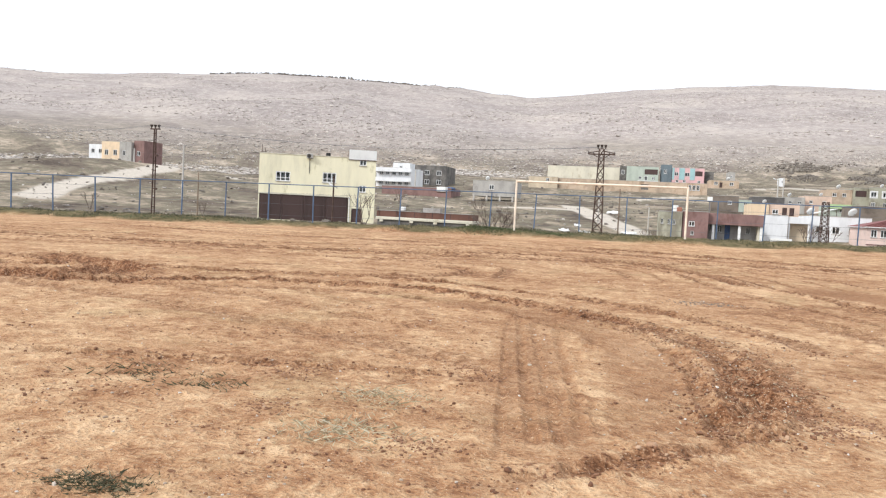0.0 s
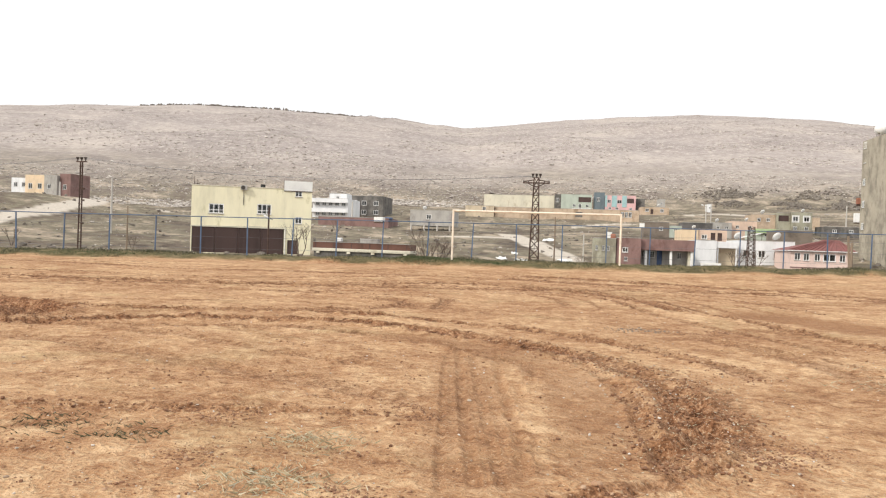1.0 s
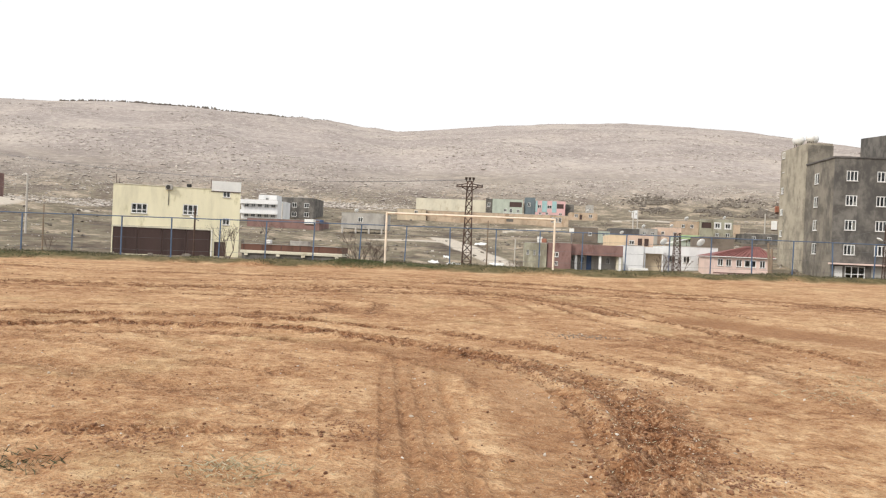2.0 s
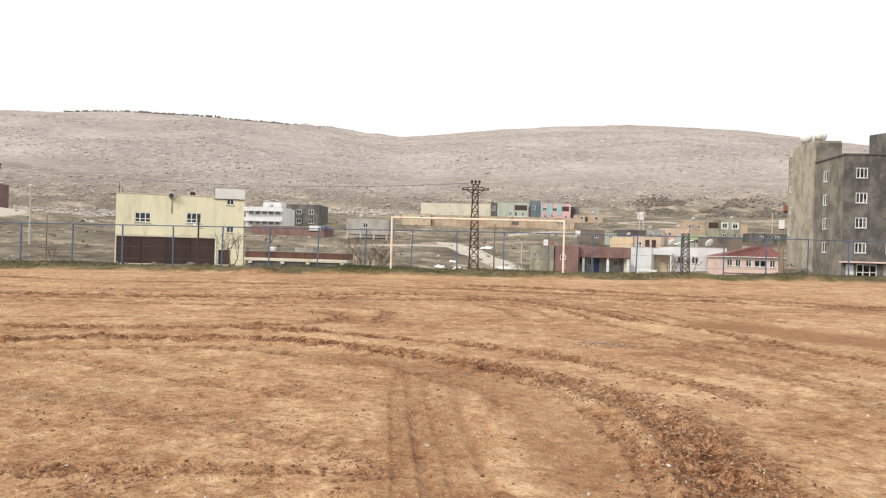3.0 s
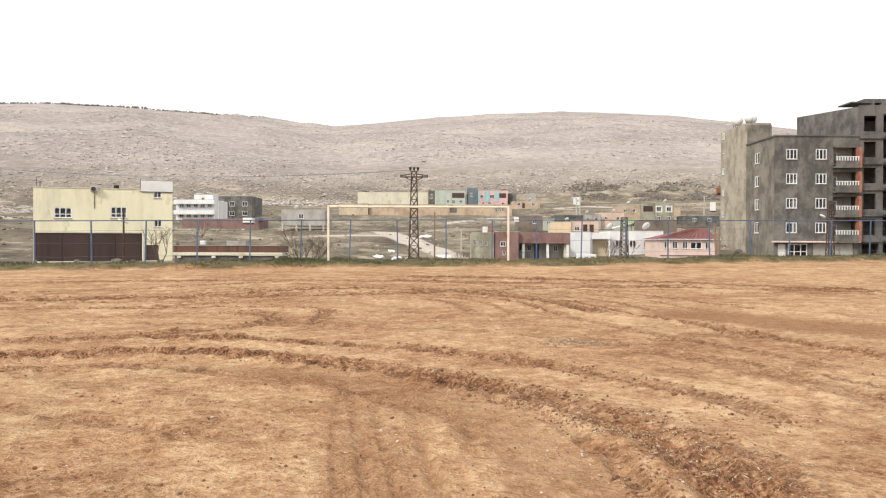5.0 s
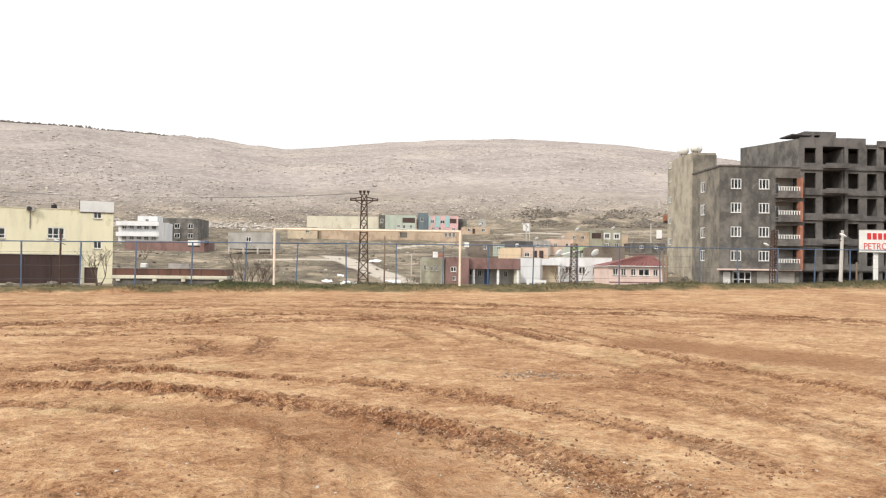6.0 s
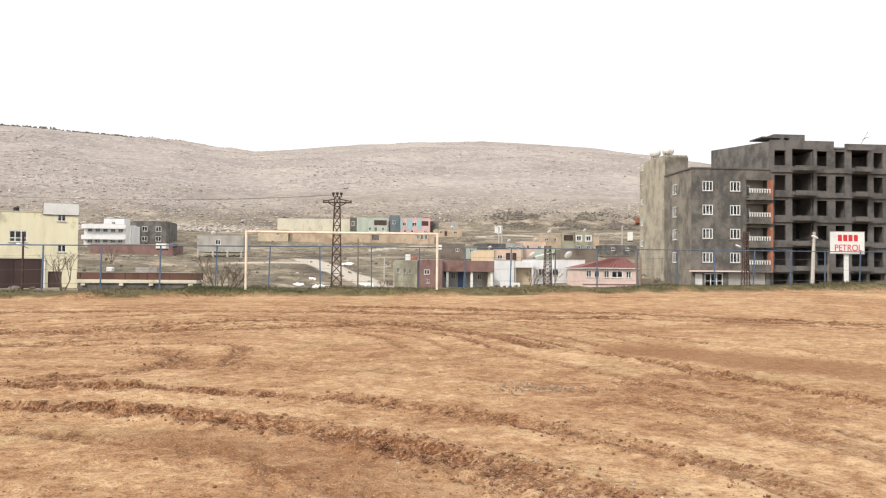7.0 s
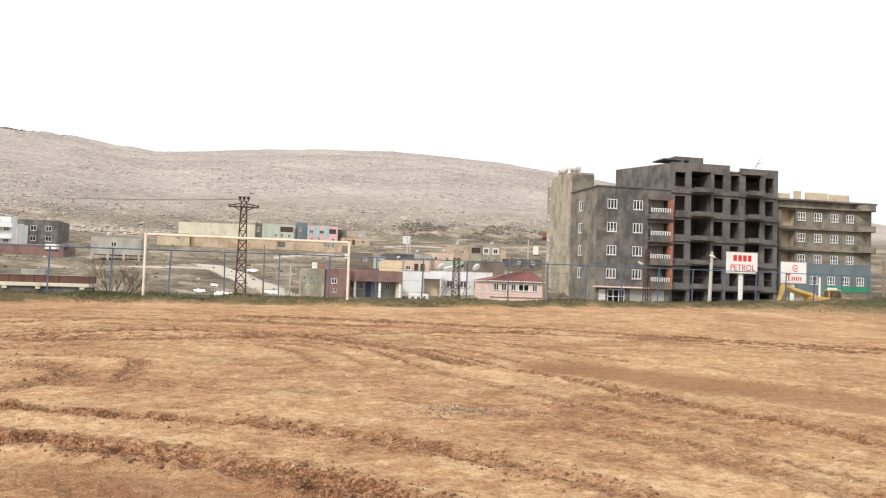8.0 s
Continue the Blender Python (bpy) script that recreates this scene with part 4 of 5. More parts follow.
part("fascia", boxes((12.7, 55.8, 0.97, 18.5, 57.5, 2.2), bevel=0.02), MAROON, veranda, "deep maroon roof edge")
for x in (13.29, 16.01, 18.24):
    part("veranda_post", boxes((x - 0.13, 56.0, -1.3, x + 0.13, 56.26, 0.967)), WHITE, veranda)
part("veranda_floor", boxes((12.8, 55.9, -1.4, 18.6, 57.58, -0.75)), CONC, veranda)
part("end_pier", boxes((17.9, 56.4, -1.3, 18.6, 57.5, 0.966)), CREAM, veranda)
house("small whitewashed cube-shaped house", 19.39, 21.87, 62, 6, -1.7, 2.35, WHITE_WALL)
white_row = house("long whitewashed house with flat roof and porch", 24.57, 31.1, 64, 7, -1.92, 2.51, WHITE_WALL, [(0.69, 2.45, 0.85, 0.9), (2.4, 2.42, 0.85, 0.9), (4.13, 2.38, 0.85, 0.9), (5.75, 2.42, 0.5, 0.9)])
part("porch_fascia", boxes((21.9, 62.2, 1.5, 24.3, 64.5, 2.27), bevel=0.02), WHITE_WALL, white_row)
part("porch_wall", boxes((21.9, 63.4, -1.9, 24.5, 63.65, 1.497)), BEIGE, white_row, "shaded beige porch wall")
for x in (22.0, 24.1):
    part("porch_post", boxes((x, 62.3, -1.9, x + 0.16, 62.46, 1.497)), WHITE_WALL, white_row)
part("plinth", boxes((24.5, 63.9, -1.9, 31.1, 63.997, -0.45)), CONC_LIGHT, white_row)


def red_roof_house():
    x0, x1, y0, y1, z0, z1 = 28.61, 34.9, 56.0, 63.0, -1.88, 1.45
    t = house("pale pink stone house with hipped red tile roof", x0, x1, y0, y1 - y0, z0, z1, PALE_PINK, [(0.4, 2.35, 0.6, 0.8), (1.32, 2.33, 0.6, 0.8), (2.45, 2.31, 0.6, 0.8), (3.32, 2.3, 1.3, 0.8), (5.0, 2.28, 0.6, 0.8)])
    bm = bmesh.new()
    e, mid, top = 0.35, (y0 + y1) / 2, 2.75
    v = [bm.verts.new(p) for p in ((x0 - e, y0 - e, z1 + 0.08), (x1 + e, y0 - e, z1 + 0.08), (x1 + e, y1 + e, z1 + 0.08), (x0 - e, y1 + e, z1 + 0.08), (x0 + 4.4, mid, top), (x1 - 0.2, mid, top))]
    for f in ((0, 1, 5, 4), (1, 2, 5), (2, 3, 4, 5), (3, 0, 4), (3, 2, 1, 0)):
        bm.faces.new([v[k] for k in f])
    rf = part("tile_roof", bm, RED_TILE, t, "dark red tiled hip roof")
    for k in range(13):
        a = k / 13
        part("roof_rib", rod(bmesh.new(), (x0 - e + a * (x1 - x0 + 2 * e), y0 - e, z1 + 0.13), (x0 + 4.4 + a * (x1 - x0 - 4.6), mid, top + 0.03), 0.06, sides=6), RED_TILE, rf)
    part("eaves", boxes((x0 - e, y0 - e - 0.02, z1 + 0.02, x1 + e, y0 - e + 0.08, z1 + 0.1)), WHITE, t)
    part("plinth", boxes((x0 - 0.03, y0 - 0.05, z0 + 1.5, x1 + 0.03, y0 - 0.003, z0 + 1.62)), MAROON, t)
    return t


red_roof_house()
house("small apricot painted house with flat roof", 20.76, 23.15, 85, 8, 0.4, 4.11, APRICOT)
house("orange flat-roofed house with open loggia", 23.18, 27.23, 85.2, 8, 0.4, 4.22, ORANGE, [(0.47, 2.4, 0.8, 0.65)], [(1.77, 2.2, 0.65, 1.15), (2.72, 2.2, 0.65, 1.15)])
house("small mint-fronted house with flat roof", 21.9, 24.01, 110, 6, 1.2, 5.29, GREEN, [(0.74, 3.1, 0.65, 0.6)])
house("dark stone shed with flat roof", 17.45, 21.85, 110, 6, 1.0, 5.86, EARTH, [(2.66, 3.4, 0.65, 0.65)])
house("low dark flat-roofed stone store", 24.42, 29.58, 112, 6, 1.2, 6.01, CONC_DARK)
house("low grey-green flat-roofed house", 30.3, 33.98, 118, 6, 2.0, 6.35, CONC_LIGHT, [(0.93, 3.2, 0.6, 0.5), (2.48, 3.2, 0.6, 0.5)])
house("orange plastered block house", 34.02, 38.62, 119, 6, 2.0, 6.76, ORANGE, [(0.85, 3.4, 0.6, 0.6), (3.1, 3.35, 0.6, 0.6)])
lime = house("mint green house with lime roof edge", 34.32, 37.78, 100, 8, 0.8, 4.84, GREEN, [(1.39, 2.9, 0.7, 0.5)])
part("roof_edge", boxes((34.1, 99.4, 4.3, 37.9, 99.95, 4.95)), mat("lime_paint", (0.42, 0.56, 0.3), var=0.15), lime, "lime green roof edge")
house("tan block house with flat roof", 41.07, 45.4, 134, 8, 3.0, 8.82, TAN, [(0.82, 4.4, 0.7, 0.7), (2.6, 4.4, 0.7, 0.7)])
house("olive rendered house with open loggia", 45.44, 48.0, 133, 8, 3.0, 9.21, OLIVE, [], [(0.3, 4.5, 2.0, 1.2)])
olive = house("olive rendered two-storey house with white window surrounds", 48.04, 51.89, 132, 9, 3.0, 9.35, OLIVE, [(0.2, 4.55, 1.0, 0.95), (2.28, 4.5, 1.0, 0.95), (0.3, 2.6, 0.75, 0.9), (2.4, 2.6, 0.75, 0.9)])
for x in (48.24, 50.32):
    part("surround", wall_grid(bmesh.new(), (x - 0.2, 131.93, 7.32), (1, 0, 0), (0, 1, 0), 1.4, 1.4, 0.06, [(0.2, 0.2, 1.2, 1.2)]), WHITE, olive, "white plaster window surround")
house("dark earth-walled yard building", 34.66, 39.74, 88, 6, 0.2, 4.52, EARTH)
house("low grey block building beyond the yard", 53.01, 59.89, 128, 6, 2.0, 6.54, CONC, [(1.5, 3.4, 0.8, 0.6), (4.5, 3.4, 0.8, 0.6)])
house("small bare brick house beside the apartment block", 54.5, 58.5, 150, 6, 4.5, 9.2, TAN, [(0.5, 3.2, 0.7, 0.8)])
house("long cream upper-storey warehouse", -23.72, -1.5, 215, 10, 9.5, 16.5, CREAM)
house("grey end bay beside the warehouse", -1.45, 0.58, 214, 10, 9.5, 16.96, CONC, [(0.5, 5.0, 0.9, 1.3)])
terrace = house("mint green two-storey terrace with loggia", 0.63, 10.09, 213, 10, 9.5, 16.99, GREEN, [(3.66, 3.6, 0.9, 0.9), (5.38, 3.3, 0.9, 1.3), (7.62, 3.55, 0.9, 0.9)], [(5.34, 5.1, 3.9, 1.6)])
part("white_band", boxes((4.0, 212.93, 12.0, 10.05, 212.997, 12.7)), WHITE, terrace)
house("dark slate house between terraces", 10.82, 14.0, 214, 10, 9.5, 17.84, BLUE_WALL, [(0.8, 5.6, 0.9, 1.2)])
pink = house("pink and turquoise painted two-storey house", 14.08, 23.35, 213, 10, 9.5, 16.99, PINK, [(0.71, 5.1, 1.05, 1.05), (3.67, 5.05, 1.4, 1.05), (1.09, 3.1, 0.9, 0.75), (3.18, 3.1, 0.9, 0.75), (7.39, 3.05, 0.9, 0.75)], [(6.65, 5.15, 2.1, 1.45)], side=CONC)
for a, wide in ((0.02, 0.6), (2.0, 1.6), (5.15, 1.4)):
    part("painted_panel", boxes((14.08 + a, 212.9, 13.4, 14.08 + a + wide, 212.997, 16.9)), TEAL, pink, "turquoise panel")
house("grey cement shed beside the pink house", 23.6, 26.2, 215, 8, 9.5, 16.2, CONC)
house("low clay-coloured flat-roofed house", 24.23, 32.45, 205, 8, 8.5, 13.26, TAN, [(1.37, 3.4, 1.05, 0.9), (5.65, 3.35, 1.05, 0.9)], [(2.9, 2.7, 0.8, 1.5)])
house("long low beige boundary building", -22.63, -15.3, 165, 7, 5.0, 10.51, BEIGE, [(4.4, 4.1, 0.85, 1.1)])
house("long tan block wall building", -15.14, 20.84, 166, 6, 5.0, 10.35, TAN, [(31.6, 3.6, 0.72, 1.3), (32.55, 3.6, 0.72, 1.3), (33.5, 3.6, 0.72, 1.3)], [(20.32, 3.3, 1.8, 1.35)], door_mat=CONC)
white_apt = house("white three-storey apartment with long balconies", -53.2, -45.0, 135, 10, 2.0, 9.8, WHITE_WALL, [(0.7 + 1.5 * k, z, 1.0, 1.1) for k in range(5) for z in (1.6, 4.0, 6.2)])
for z in (4.4, 6.8, 9.0):
    part("balcony", boxes((-53.3, 133.8, z - 0.15, -44.9, 134.997, z), (-53.3, 133.8, z + 0.003, -44.9, 133.95, z + 0.75)), WHITE_WALL, white_apt)
house("small white room on apartment roof", -50.3, -46.2, 138, 4, 9.2, 11.1, WHITE_WALL, [(1.6, 0.6, 0.7, 0.7)], name="roof_room", category="building")
grey_apt = house("grey three-storey apartment with white bays", -49.2, -40.7, 150, 10, 3.5, 11.4, CONC, [(0.4, 5.6, 1.6, 1.2), (3.2, 5.6, 1.2, 1.1), (6.2, 5.6, 1.2, 1.1), (0.4, 3.4, 1.6, 1.2), (3.2, 3.4, 1.2, 1.1), (6.2, 3.4, 1.2, 1.1)])
for z in (6.9, 9.1):
    part("bay", boxes((-49.6, 148.9, z, -46.9, 149.997, z + 1.0), bevel=0.03), WHITE_WALL, grey_apt, "white projecting bay parapet")
house("long low rust-red warehouse", -44, -30, 112, 8, 1.0, 5.1, MAROON)
house("raw concrete house on open columns", -24.3, -16.6, 105, 8, 3.8, 6.6, CONC_LIGHT, [(3.0, 1.2, 0.9, 0.9)])
house("white flat-roofed house on the rise", -157.0, -151.1, 170, 9, 6, 15.2, WHITE_WALL, [(0.8, 6.6, 1.2, 1.3), (3.4, 6.6, 1.2, 1.3)])
house("pale orange two-storey house on the rise", -151, -144.4, 168, 9, 5, 16.0, APRICOT, [(1.0, 7.0, 1.3, 1.6), (4.0, 7.0, 1.3, 1.6)])
house("grey rendered house on the rise", -144.2, -140.2, 167, 9, 5, 15.9, CONC_LIGHT, [(1.0, 7.0, 1.1, 1.4)])
house("red-brown brick house on the rise", -140, -136.6, 168, 9, 5, 16.5, MAROON, [(1.0, 7.0, 1.1, 1.4)])


# ---- poles, pylons, signs ----
def lattice_pylon(x, y, z0, z1, w0, w1, label, arm=0.0, caps=3):
    t = thing("lattice_pylon", label, "pylon", (x, y, 0))
    a, b = w0 / 2, w1 / 2
    h = z1 - z0
    for sx in (-1, 1):
        for sy in (-1, 1):
            part("leg", rod(bmesh.new(), (sx * a, sy * a, z0), (sx * b, sy * b, z1), 0.045, sides=4), RUST, t)
    n = 11
    for k in range(n):
        u, v = k / n, (k + 1) / n
        wu, wv, zu, zv = a + (b - a) * u, a + (b - a) * v, z0 + h * u, z0 + h * v
        for sy in (-1, 1):
            bm = rod(bmesh.new(), (-wu, sy * wu, zu), (wv, sy * wv, zv), 0.022, sides=4)
            rod(bm, (wu, sy * wu, zu), (-wv, sy * wv, zv), 0.022, sides=4)
            rod(bm, (sy * wu, -wu, zu), (sy * wv, wv, zv), 0.022, sides=4)
            rod(bm, (-wv, sy * wv, zv), (wv, sy * wv, zv), 0.018, sides=4)
            part("brace", bm, RUST, t)
    if arm:
        part("crossarm", boxes((-arm, -0.06, z1 - 0.42, arm, 0.06, z1 - 0.34)), RUST, t)
        bm = bmesh.new()
        for s in (-1, 1):
            rod(bm, (s * arm, 0, z1 - 0.3), (s * b, 0, z1 - 0.16), 0.035, sides=4)
            rod(bm, (s * arm * 0.6, 0, z1 - 0.42), (s * b, 0, z1 - 0.62), 0.03, sides=4)
        part("arm_strut", bm, RUST, t)
    for k in range(caps):
        cx = (k - (caps - 1) / 2) * 0.26
        bm = rod(bmesh.new(), (cx, 0, z1 - 0.02), (cx, 0, z1 + 0.12), 0.04)
        bmesh.ops.create_cone(bm, cap_ends=True, segments=12, radius1=0.07, radius2=0.11, depth=0.16, matrix=pose(cx, 0, z1 + 0.2))
        part("insulator", bm, INSULATOR, t)
    if arm:
        for s in (-1, -0.62, 0.62, 1):
            part("insulator", rod(bmesh.new(), (s * arm * 0.95, 0, z1 - 0.36), (s * arm * 0.95, 0, z1 - 0.2), 0.05, 0.03), INSULATOR, t)
    return t


lattice_pylon(2.52, 21.8, -1.0, 5.98, 0.72, 0.34, "rusty steel lattice pylon with cross arm and insulators", 0.95)
lattice_pylon(23.2, 50.0, -1.0, 3.75, 0.8, 0.55, "dark rusty lattice mast beside white house", 0.0, 0)
lattice_pylon(39.75, 40.0, -1.0, 5.0, 0.6, 0.3, "reddish lattice mast with street lamp", 0.0, 0)


def twin_pole(x, y, z0, z1):
    t = thing("power_pole", "rusty steel twin-channel power pole with three insulators", "pole", (x, y, 0))
    for s in (-1, 1):
        part("channel", rod(bmesh.new(), (s * 0.15, 0, z0), (s * 0.09, 0, z1), 0.075, sides=4), RUST, t)
    for k in range(10):
        z = z0 + (z1 - z0) * (k + 0.5) / 10
        part("rung", boxes((-0.17, -0.05, z, 0.17, 0.05, z + 0.07)), RUST, t)
    part("crossarm", boxes((-0.5, -0.06, z1, 0.5, 0.06, z1 + 0.1)), RUST, t)
    for k in (-1, 0, 1):
        bm = rod(bmesh.new(), (k * 0.38, 0, z1 + 0.1), (k * 0.38, 0, z1 + 0.25), 0.05)
        bmesh.ops.create_cone(bm, cap_ends=True, segments=12, radius1=0.09, radius2=0.15, depth=0.2, matrix=pose(k * 0.38, 0, z1 + 0.33))
        part("insulator", bm, INSULATOR, t)
    for z in (z1 - 2.4, z1 - 3.4, z1 - 5.4):
        part("bracket", boxes((0.1, -0.1, z, 0.32, 0.1, z + 0.16)), RUST, t)
    return t


twin_pole(-37.35, 27.8, -1.2, 7.0)


def slim_pole(x, y, z0, z1, material, label, r=0.09, lean=0.0, arms=False):
    t = thing("utility_pole", label, "pole", (x, y, z0))
    part("shaft", rod(bmesh.new(), (0, 0, 0), (lean, 0, z1 - z0), r * 1.4, r, 10), material, t)
    if arms:
        for k in range(3):
            part("crossarm", boxes((lean - 0.3, -0.05, z1 - z0 - 0.2 - 0.3 * k, lean + 0.3, 0.05, z1 - z0 - 0.14 - 0.3 * k)), RUST, t)
    return t


slim_pole(38.0, 26.0, -0.9, 4.3, CONC_POLE, "tapered pale concrete utility pole", 0.11, 0.2, True)
slim_pole(-54.9, 60, -0.5, 8.0, CONC_POLE, "thin concrete utility pole on the slope", 0.11)
slim_pole(-40.3, 40, -1.0, 3.7, WOOD, "thin grey timber pole on rough ground", 0.06)
slim_pole(3.9, 24, -1.0, 3.3, WOOD, "brown timber pole beside the pylon", 0.045)
slim_pole(30.8, 44, -1.0, 3.0, WOOD, "leaning grey timber pole", 0.1, -0.25)
slim_pole(29.6, 40, -1.0, 2.4, WOOD, "short grey timber pole", 0.1)
slim_pole(37.0, 160, 4, 12.2, CONC_POLE, "pale street lamp column with white head", 0.12)
slim_pole(60.75, 140, 3, 11.3, CONC_POLE, "thin pale mast beyond the block", 0.12)


def text_mesh(body, size, material):
    cu = bpy.data.curves.new("lettering", "FONT")
    cu.body, cu.size, cu.extrude, cu.align_x, cu.align_y = body, size, 0.01, "CENTER", "CENTER"
    ob = new("lettering", cu)
    dg = bpy.context.evaluated_depsgraph_get()
    me = bpy.data.meshes.new_from_object(ob.evaluated_get(dg))
    bpy.data.objects.remove(ob)
    me.materials.clear()
    me.materials.append(material)
    return me


def sign(x0, x1, y, z0, z1, base, label):
    t = thing("sign_board", label, "sign", ((x0 + x1) / 2, y, base))
    w, h = x1 - x0, z1 - z0
    part("post", boxes((-0.16, 0.05, 0, 0.16, 0.25, z0 - base), bevel=0.02), WHITE, t)
    board = part("board", boxes((-w / 2, -0.12, z0 - base, w / 2, 0.12, z1 - base), bevel=0.02), WHITE, t)
    part("rim", boxes((-w / 2 - 0.03, -0.13, z0 - base - 0.04, w / 2 + 0.03, 0.13, z0 - base - 0.003), (-w / 2 - 0.03, -0.13, z1 - base + 0.003, w / 2 + 0.03, 0.13, z1 - base + 0.04)), CONC_LIGHT, board)
    return t, board, w, h, base


t, board, w, h, base = sign(40.75, 43.5, 28.0, 2.75, 4.45, -0.9, "white roadside petrol sign with red lettering on one post")
row = new("lettering", text_mesh("PETROL", 0.72, SIGN_RED))
row.parent, row.matrix_basis = board, pose(0, -0.125, 2.75 + 0.42 - base, 90) @ Matrix.Diagonal((0.9, 1, 1, 1))
bars = boxes(*[(-0.85 + 0.44 * k, -0.135, 3.72 - base, -0.53 + 0.44 * k, -0.121, 4.22 - base) for k in range(4)])
part("lettering", bars, SIGN_RED, board, "four red letter-sized blocks")

t, board, w, h, base = sign(48.65, 51.1, 32.0, 2.15, 4.0, -0.9, "white roadside sign with red emblem on a post")
bm = bmesh.new()
for k in range(13):
    a, b = math.radians(40 + 22 * k), math.radians(40 + 22 * (k + 1))
    rod(bm, (0.1 + 0.27 * math.cos(a), -0.13, 3.45 - base + 0.27 * math.sin(a)), (0.1 + 0.27 * math.cos(b), -0.13, 3.45 - base + 0.27 * math.sin(b)), 0.035, sides=5)
rod(bm, (0.0, -0.13, 3.4 - base), (0.3, -0.13, 3.5 - base), 0.04, sides=5)
part("emblem", bm, SIGN_RED, board, "open red ring emblem")
part("lettering", boxes((-0.85, -0.135, 2.84 - base, -0.4, -0.121, 2.95 - base), (-0.62, -0.135, 2.3 - base, -0.5, -0.121, 2.837 - base), *[(-0.28 + 0.22 * k, -0.135, 2.38 - base, -0.17 + 0.22 * k, -0.121, 2.68 - base) for k in range(5)]), SIGN_RED, board)

# ---- more village houses on the slope ----
house("small whitewashed hut on the slope", 47.4, 48.6, 230, 6, 13.0, 16.0, WHITE_WALL, [(0.35, 1.6, 0.45, 0.5)])
house("low stone hut among the rocks", 31.3, 33.4, 225, 6, 12.5, 16.9, CONC_LIGHT, [(0.7, 2.8, 0.6, 0.6)])


# ---- small village things ----
def dish(x, y, z, r, label="white satellite dish on a short mast"):
    t = thing("satellite_dish", label, "dish", (x, y, z), "satellite dishes")
    bm = bmesh.new()
    bmesh.ops.create_uvsphere(bm, u_segments=20, v_segments=12, radius=r * 1.6)
    bmesh.ops.delete(bm, geom=[v for v in bm.verts if v.co.z > -r * 1.2], context="VERTS")
    bmesh.ops.solidify(bm, geom=bm.faces[:], thickness=0.02)
    bmesh.ops.transform(bm, matrix=pose(0, -r * 0.4, r * 0.9 + 0.3, -55, 0, 25) @ Matrix.Translation((0, 0, r * 1.35)), verts=bm.verts)
    part("bowl", bm, WHITE, t, smooth=True)
    part("mast", rod(bmesh.new(), (0, 0, -0.15), (0, 0, r * 0.9 + 0.25), 0.03), WIRE, t)
    part("arm", rod(bmesh.new(), (0, 0, 0.35), (0.1, -r * 1.4, r * 0.6 + 0.3), 0.015), WIRE, t)
    return t


for x, y, z, r in ((24.9, 66, 2.25, 0.62), (29.42, 66, 2.25, 0.7), (22.6, 86, 3.9, 0.4), (14.6, 59, 1.1, 0.3), (31.5, 119.5, 6.1, 0.5), (43, 135, 8.6, 0.6), (37, 120.5, 6.5, 0.45), (-22, 107, 6.4, 0.5), (29.5, 206, 13.0, 0.7), (50.5, 134, 9.1, 0.5)):
    dish(x, y, z, r)


def rooftop_tank(x, y, z, w, h, material, label):
    t = thing("roof_tank", label, "tank", (x, y, z), "roof tanks")
    part("tank", boxes((-w / 2, -w / 2, 0.15, w / 2, w / 2, 0.15 + h), bevel=0.05), material, t)
    part("stand", boxes((-w / 2 + 0.05, -w / 2 + 0.05, -0.1, w / 2 - 0.05, w / 2 - 0.05, 0.147)), RUST, t)


rooftop_tank(66.0, 150, 8.2, 1.0, 2.0, WHITE, "tall white water tank on a stand")
rooftop_tank(41.6, 75, 7.7, 0.6, 0.8, BRICK_RED, "small red water tank behind the block")
rooftop_tank(-30, 105, 4.1, 1.7, 0.85, WHITE, "white box trailer body on rough ground")
rooftop_tank(-30.5, 113, 4.75, 1.8, 0.4, BLUE_TARP, "blue tarpaulin heap on a low roof")
rooftop_tank(9.6, 55.8, 1.75, 0.55, 0.75, BRICK_RED, "orange brick chimney stub on the olive house")
rooftop_tank(-11.6, 20.8, 0.75, 0.4, 0.3, WHITE, "small white cistern on the shed roof")
rooftop_tank(10.8, 95, 2.2, 0.8, 1.2, WHITE, "small white kiosk on the slope")
rooftop_tank(-105, 110, 3.4, 2.2, 0.9, RUBBER, "dark parked vehicle shape by the dirt road")

sheet = thing("sheet_roof", "white sheet roof over a yard between houses", "roof", (27.8, 79, 2.0))
bm = boxes((0, 0, 0, 3.1, 3.0, 0.06))
bmesh.ops.rotate(bm, cent=(0, 0, 0), matrix=Euler((0, radians(-14), 0)).to_matrix(), verts=bm.verts)
bmesh.ops.translate(bm, vec=(0, 0, 1.0), verts=bm.verts)
part("sheet", bm, WHITE, sheet)
for x, hh in ((0.1, 1.0), (2.9, 1.7)):
    part("post", rod(bmesh.new(), (x, 0.1, -1.5), (x, 0.1, hh), 0.04), RUST, sheet)

bench = thing("low_wall", "low white-painted wall with open slots", "wall", (18.6, 52, -1.1))
part("top", boxes((0, 0, 0.72, 2.1, 0.3, 0.95), bevel=0.02), WHITE, bench)
for x in (0.0, 0.62, 1.24, 1.86):
    part("pier", boxes((x, 0.02, 0, x + 0.24, 0.28, 0.717)), WHITE, bench)

board = thing("sign_board", "small blank white board on a thin post", "sign", (16.63, 104, 1.0))
part("panel", boxes((-0.42, -0.05, 3.6, 0.42, 0.0, 4.4), bevel=0.01), WHITE, board)
part("post", boxes((-0.05, 0.003, -0.5, 0.05, 0.1, 4.0)), WIRE, board)

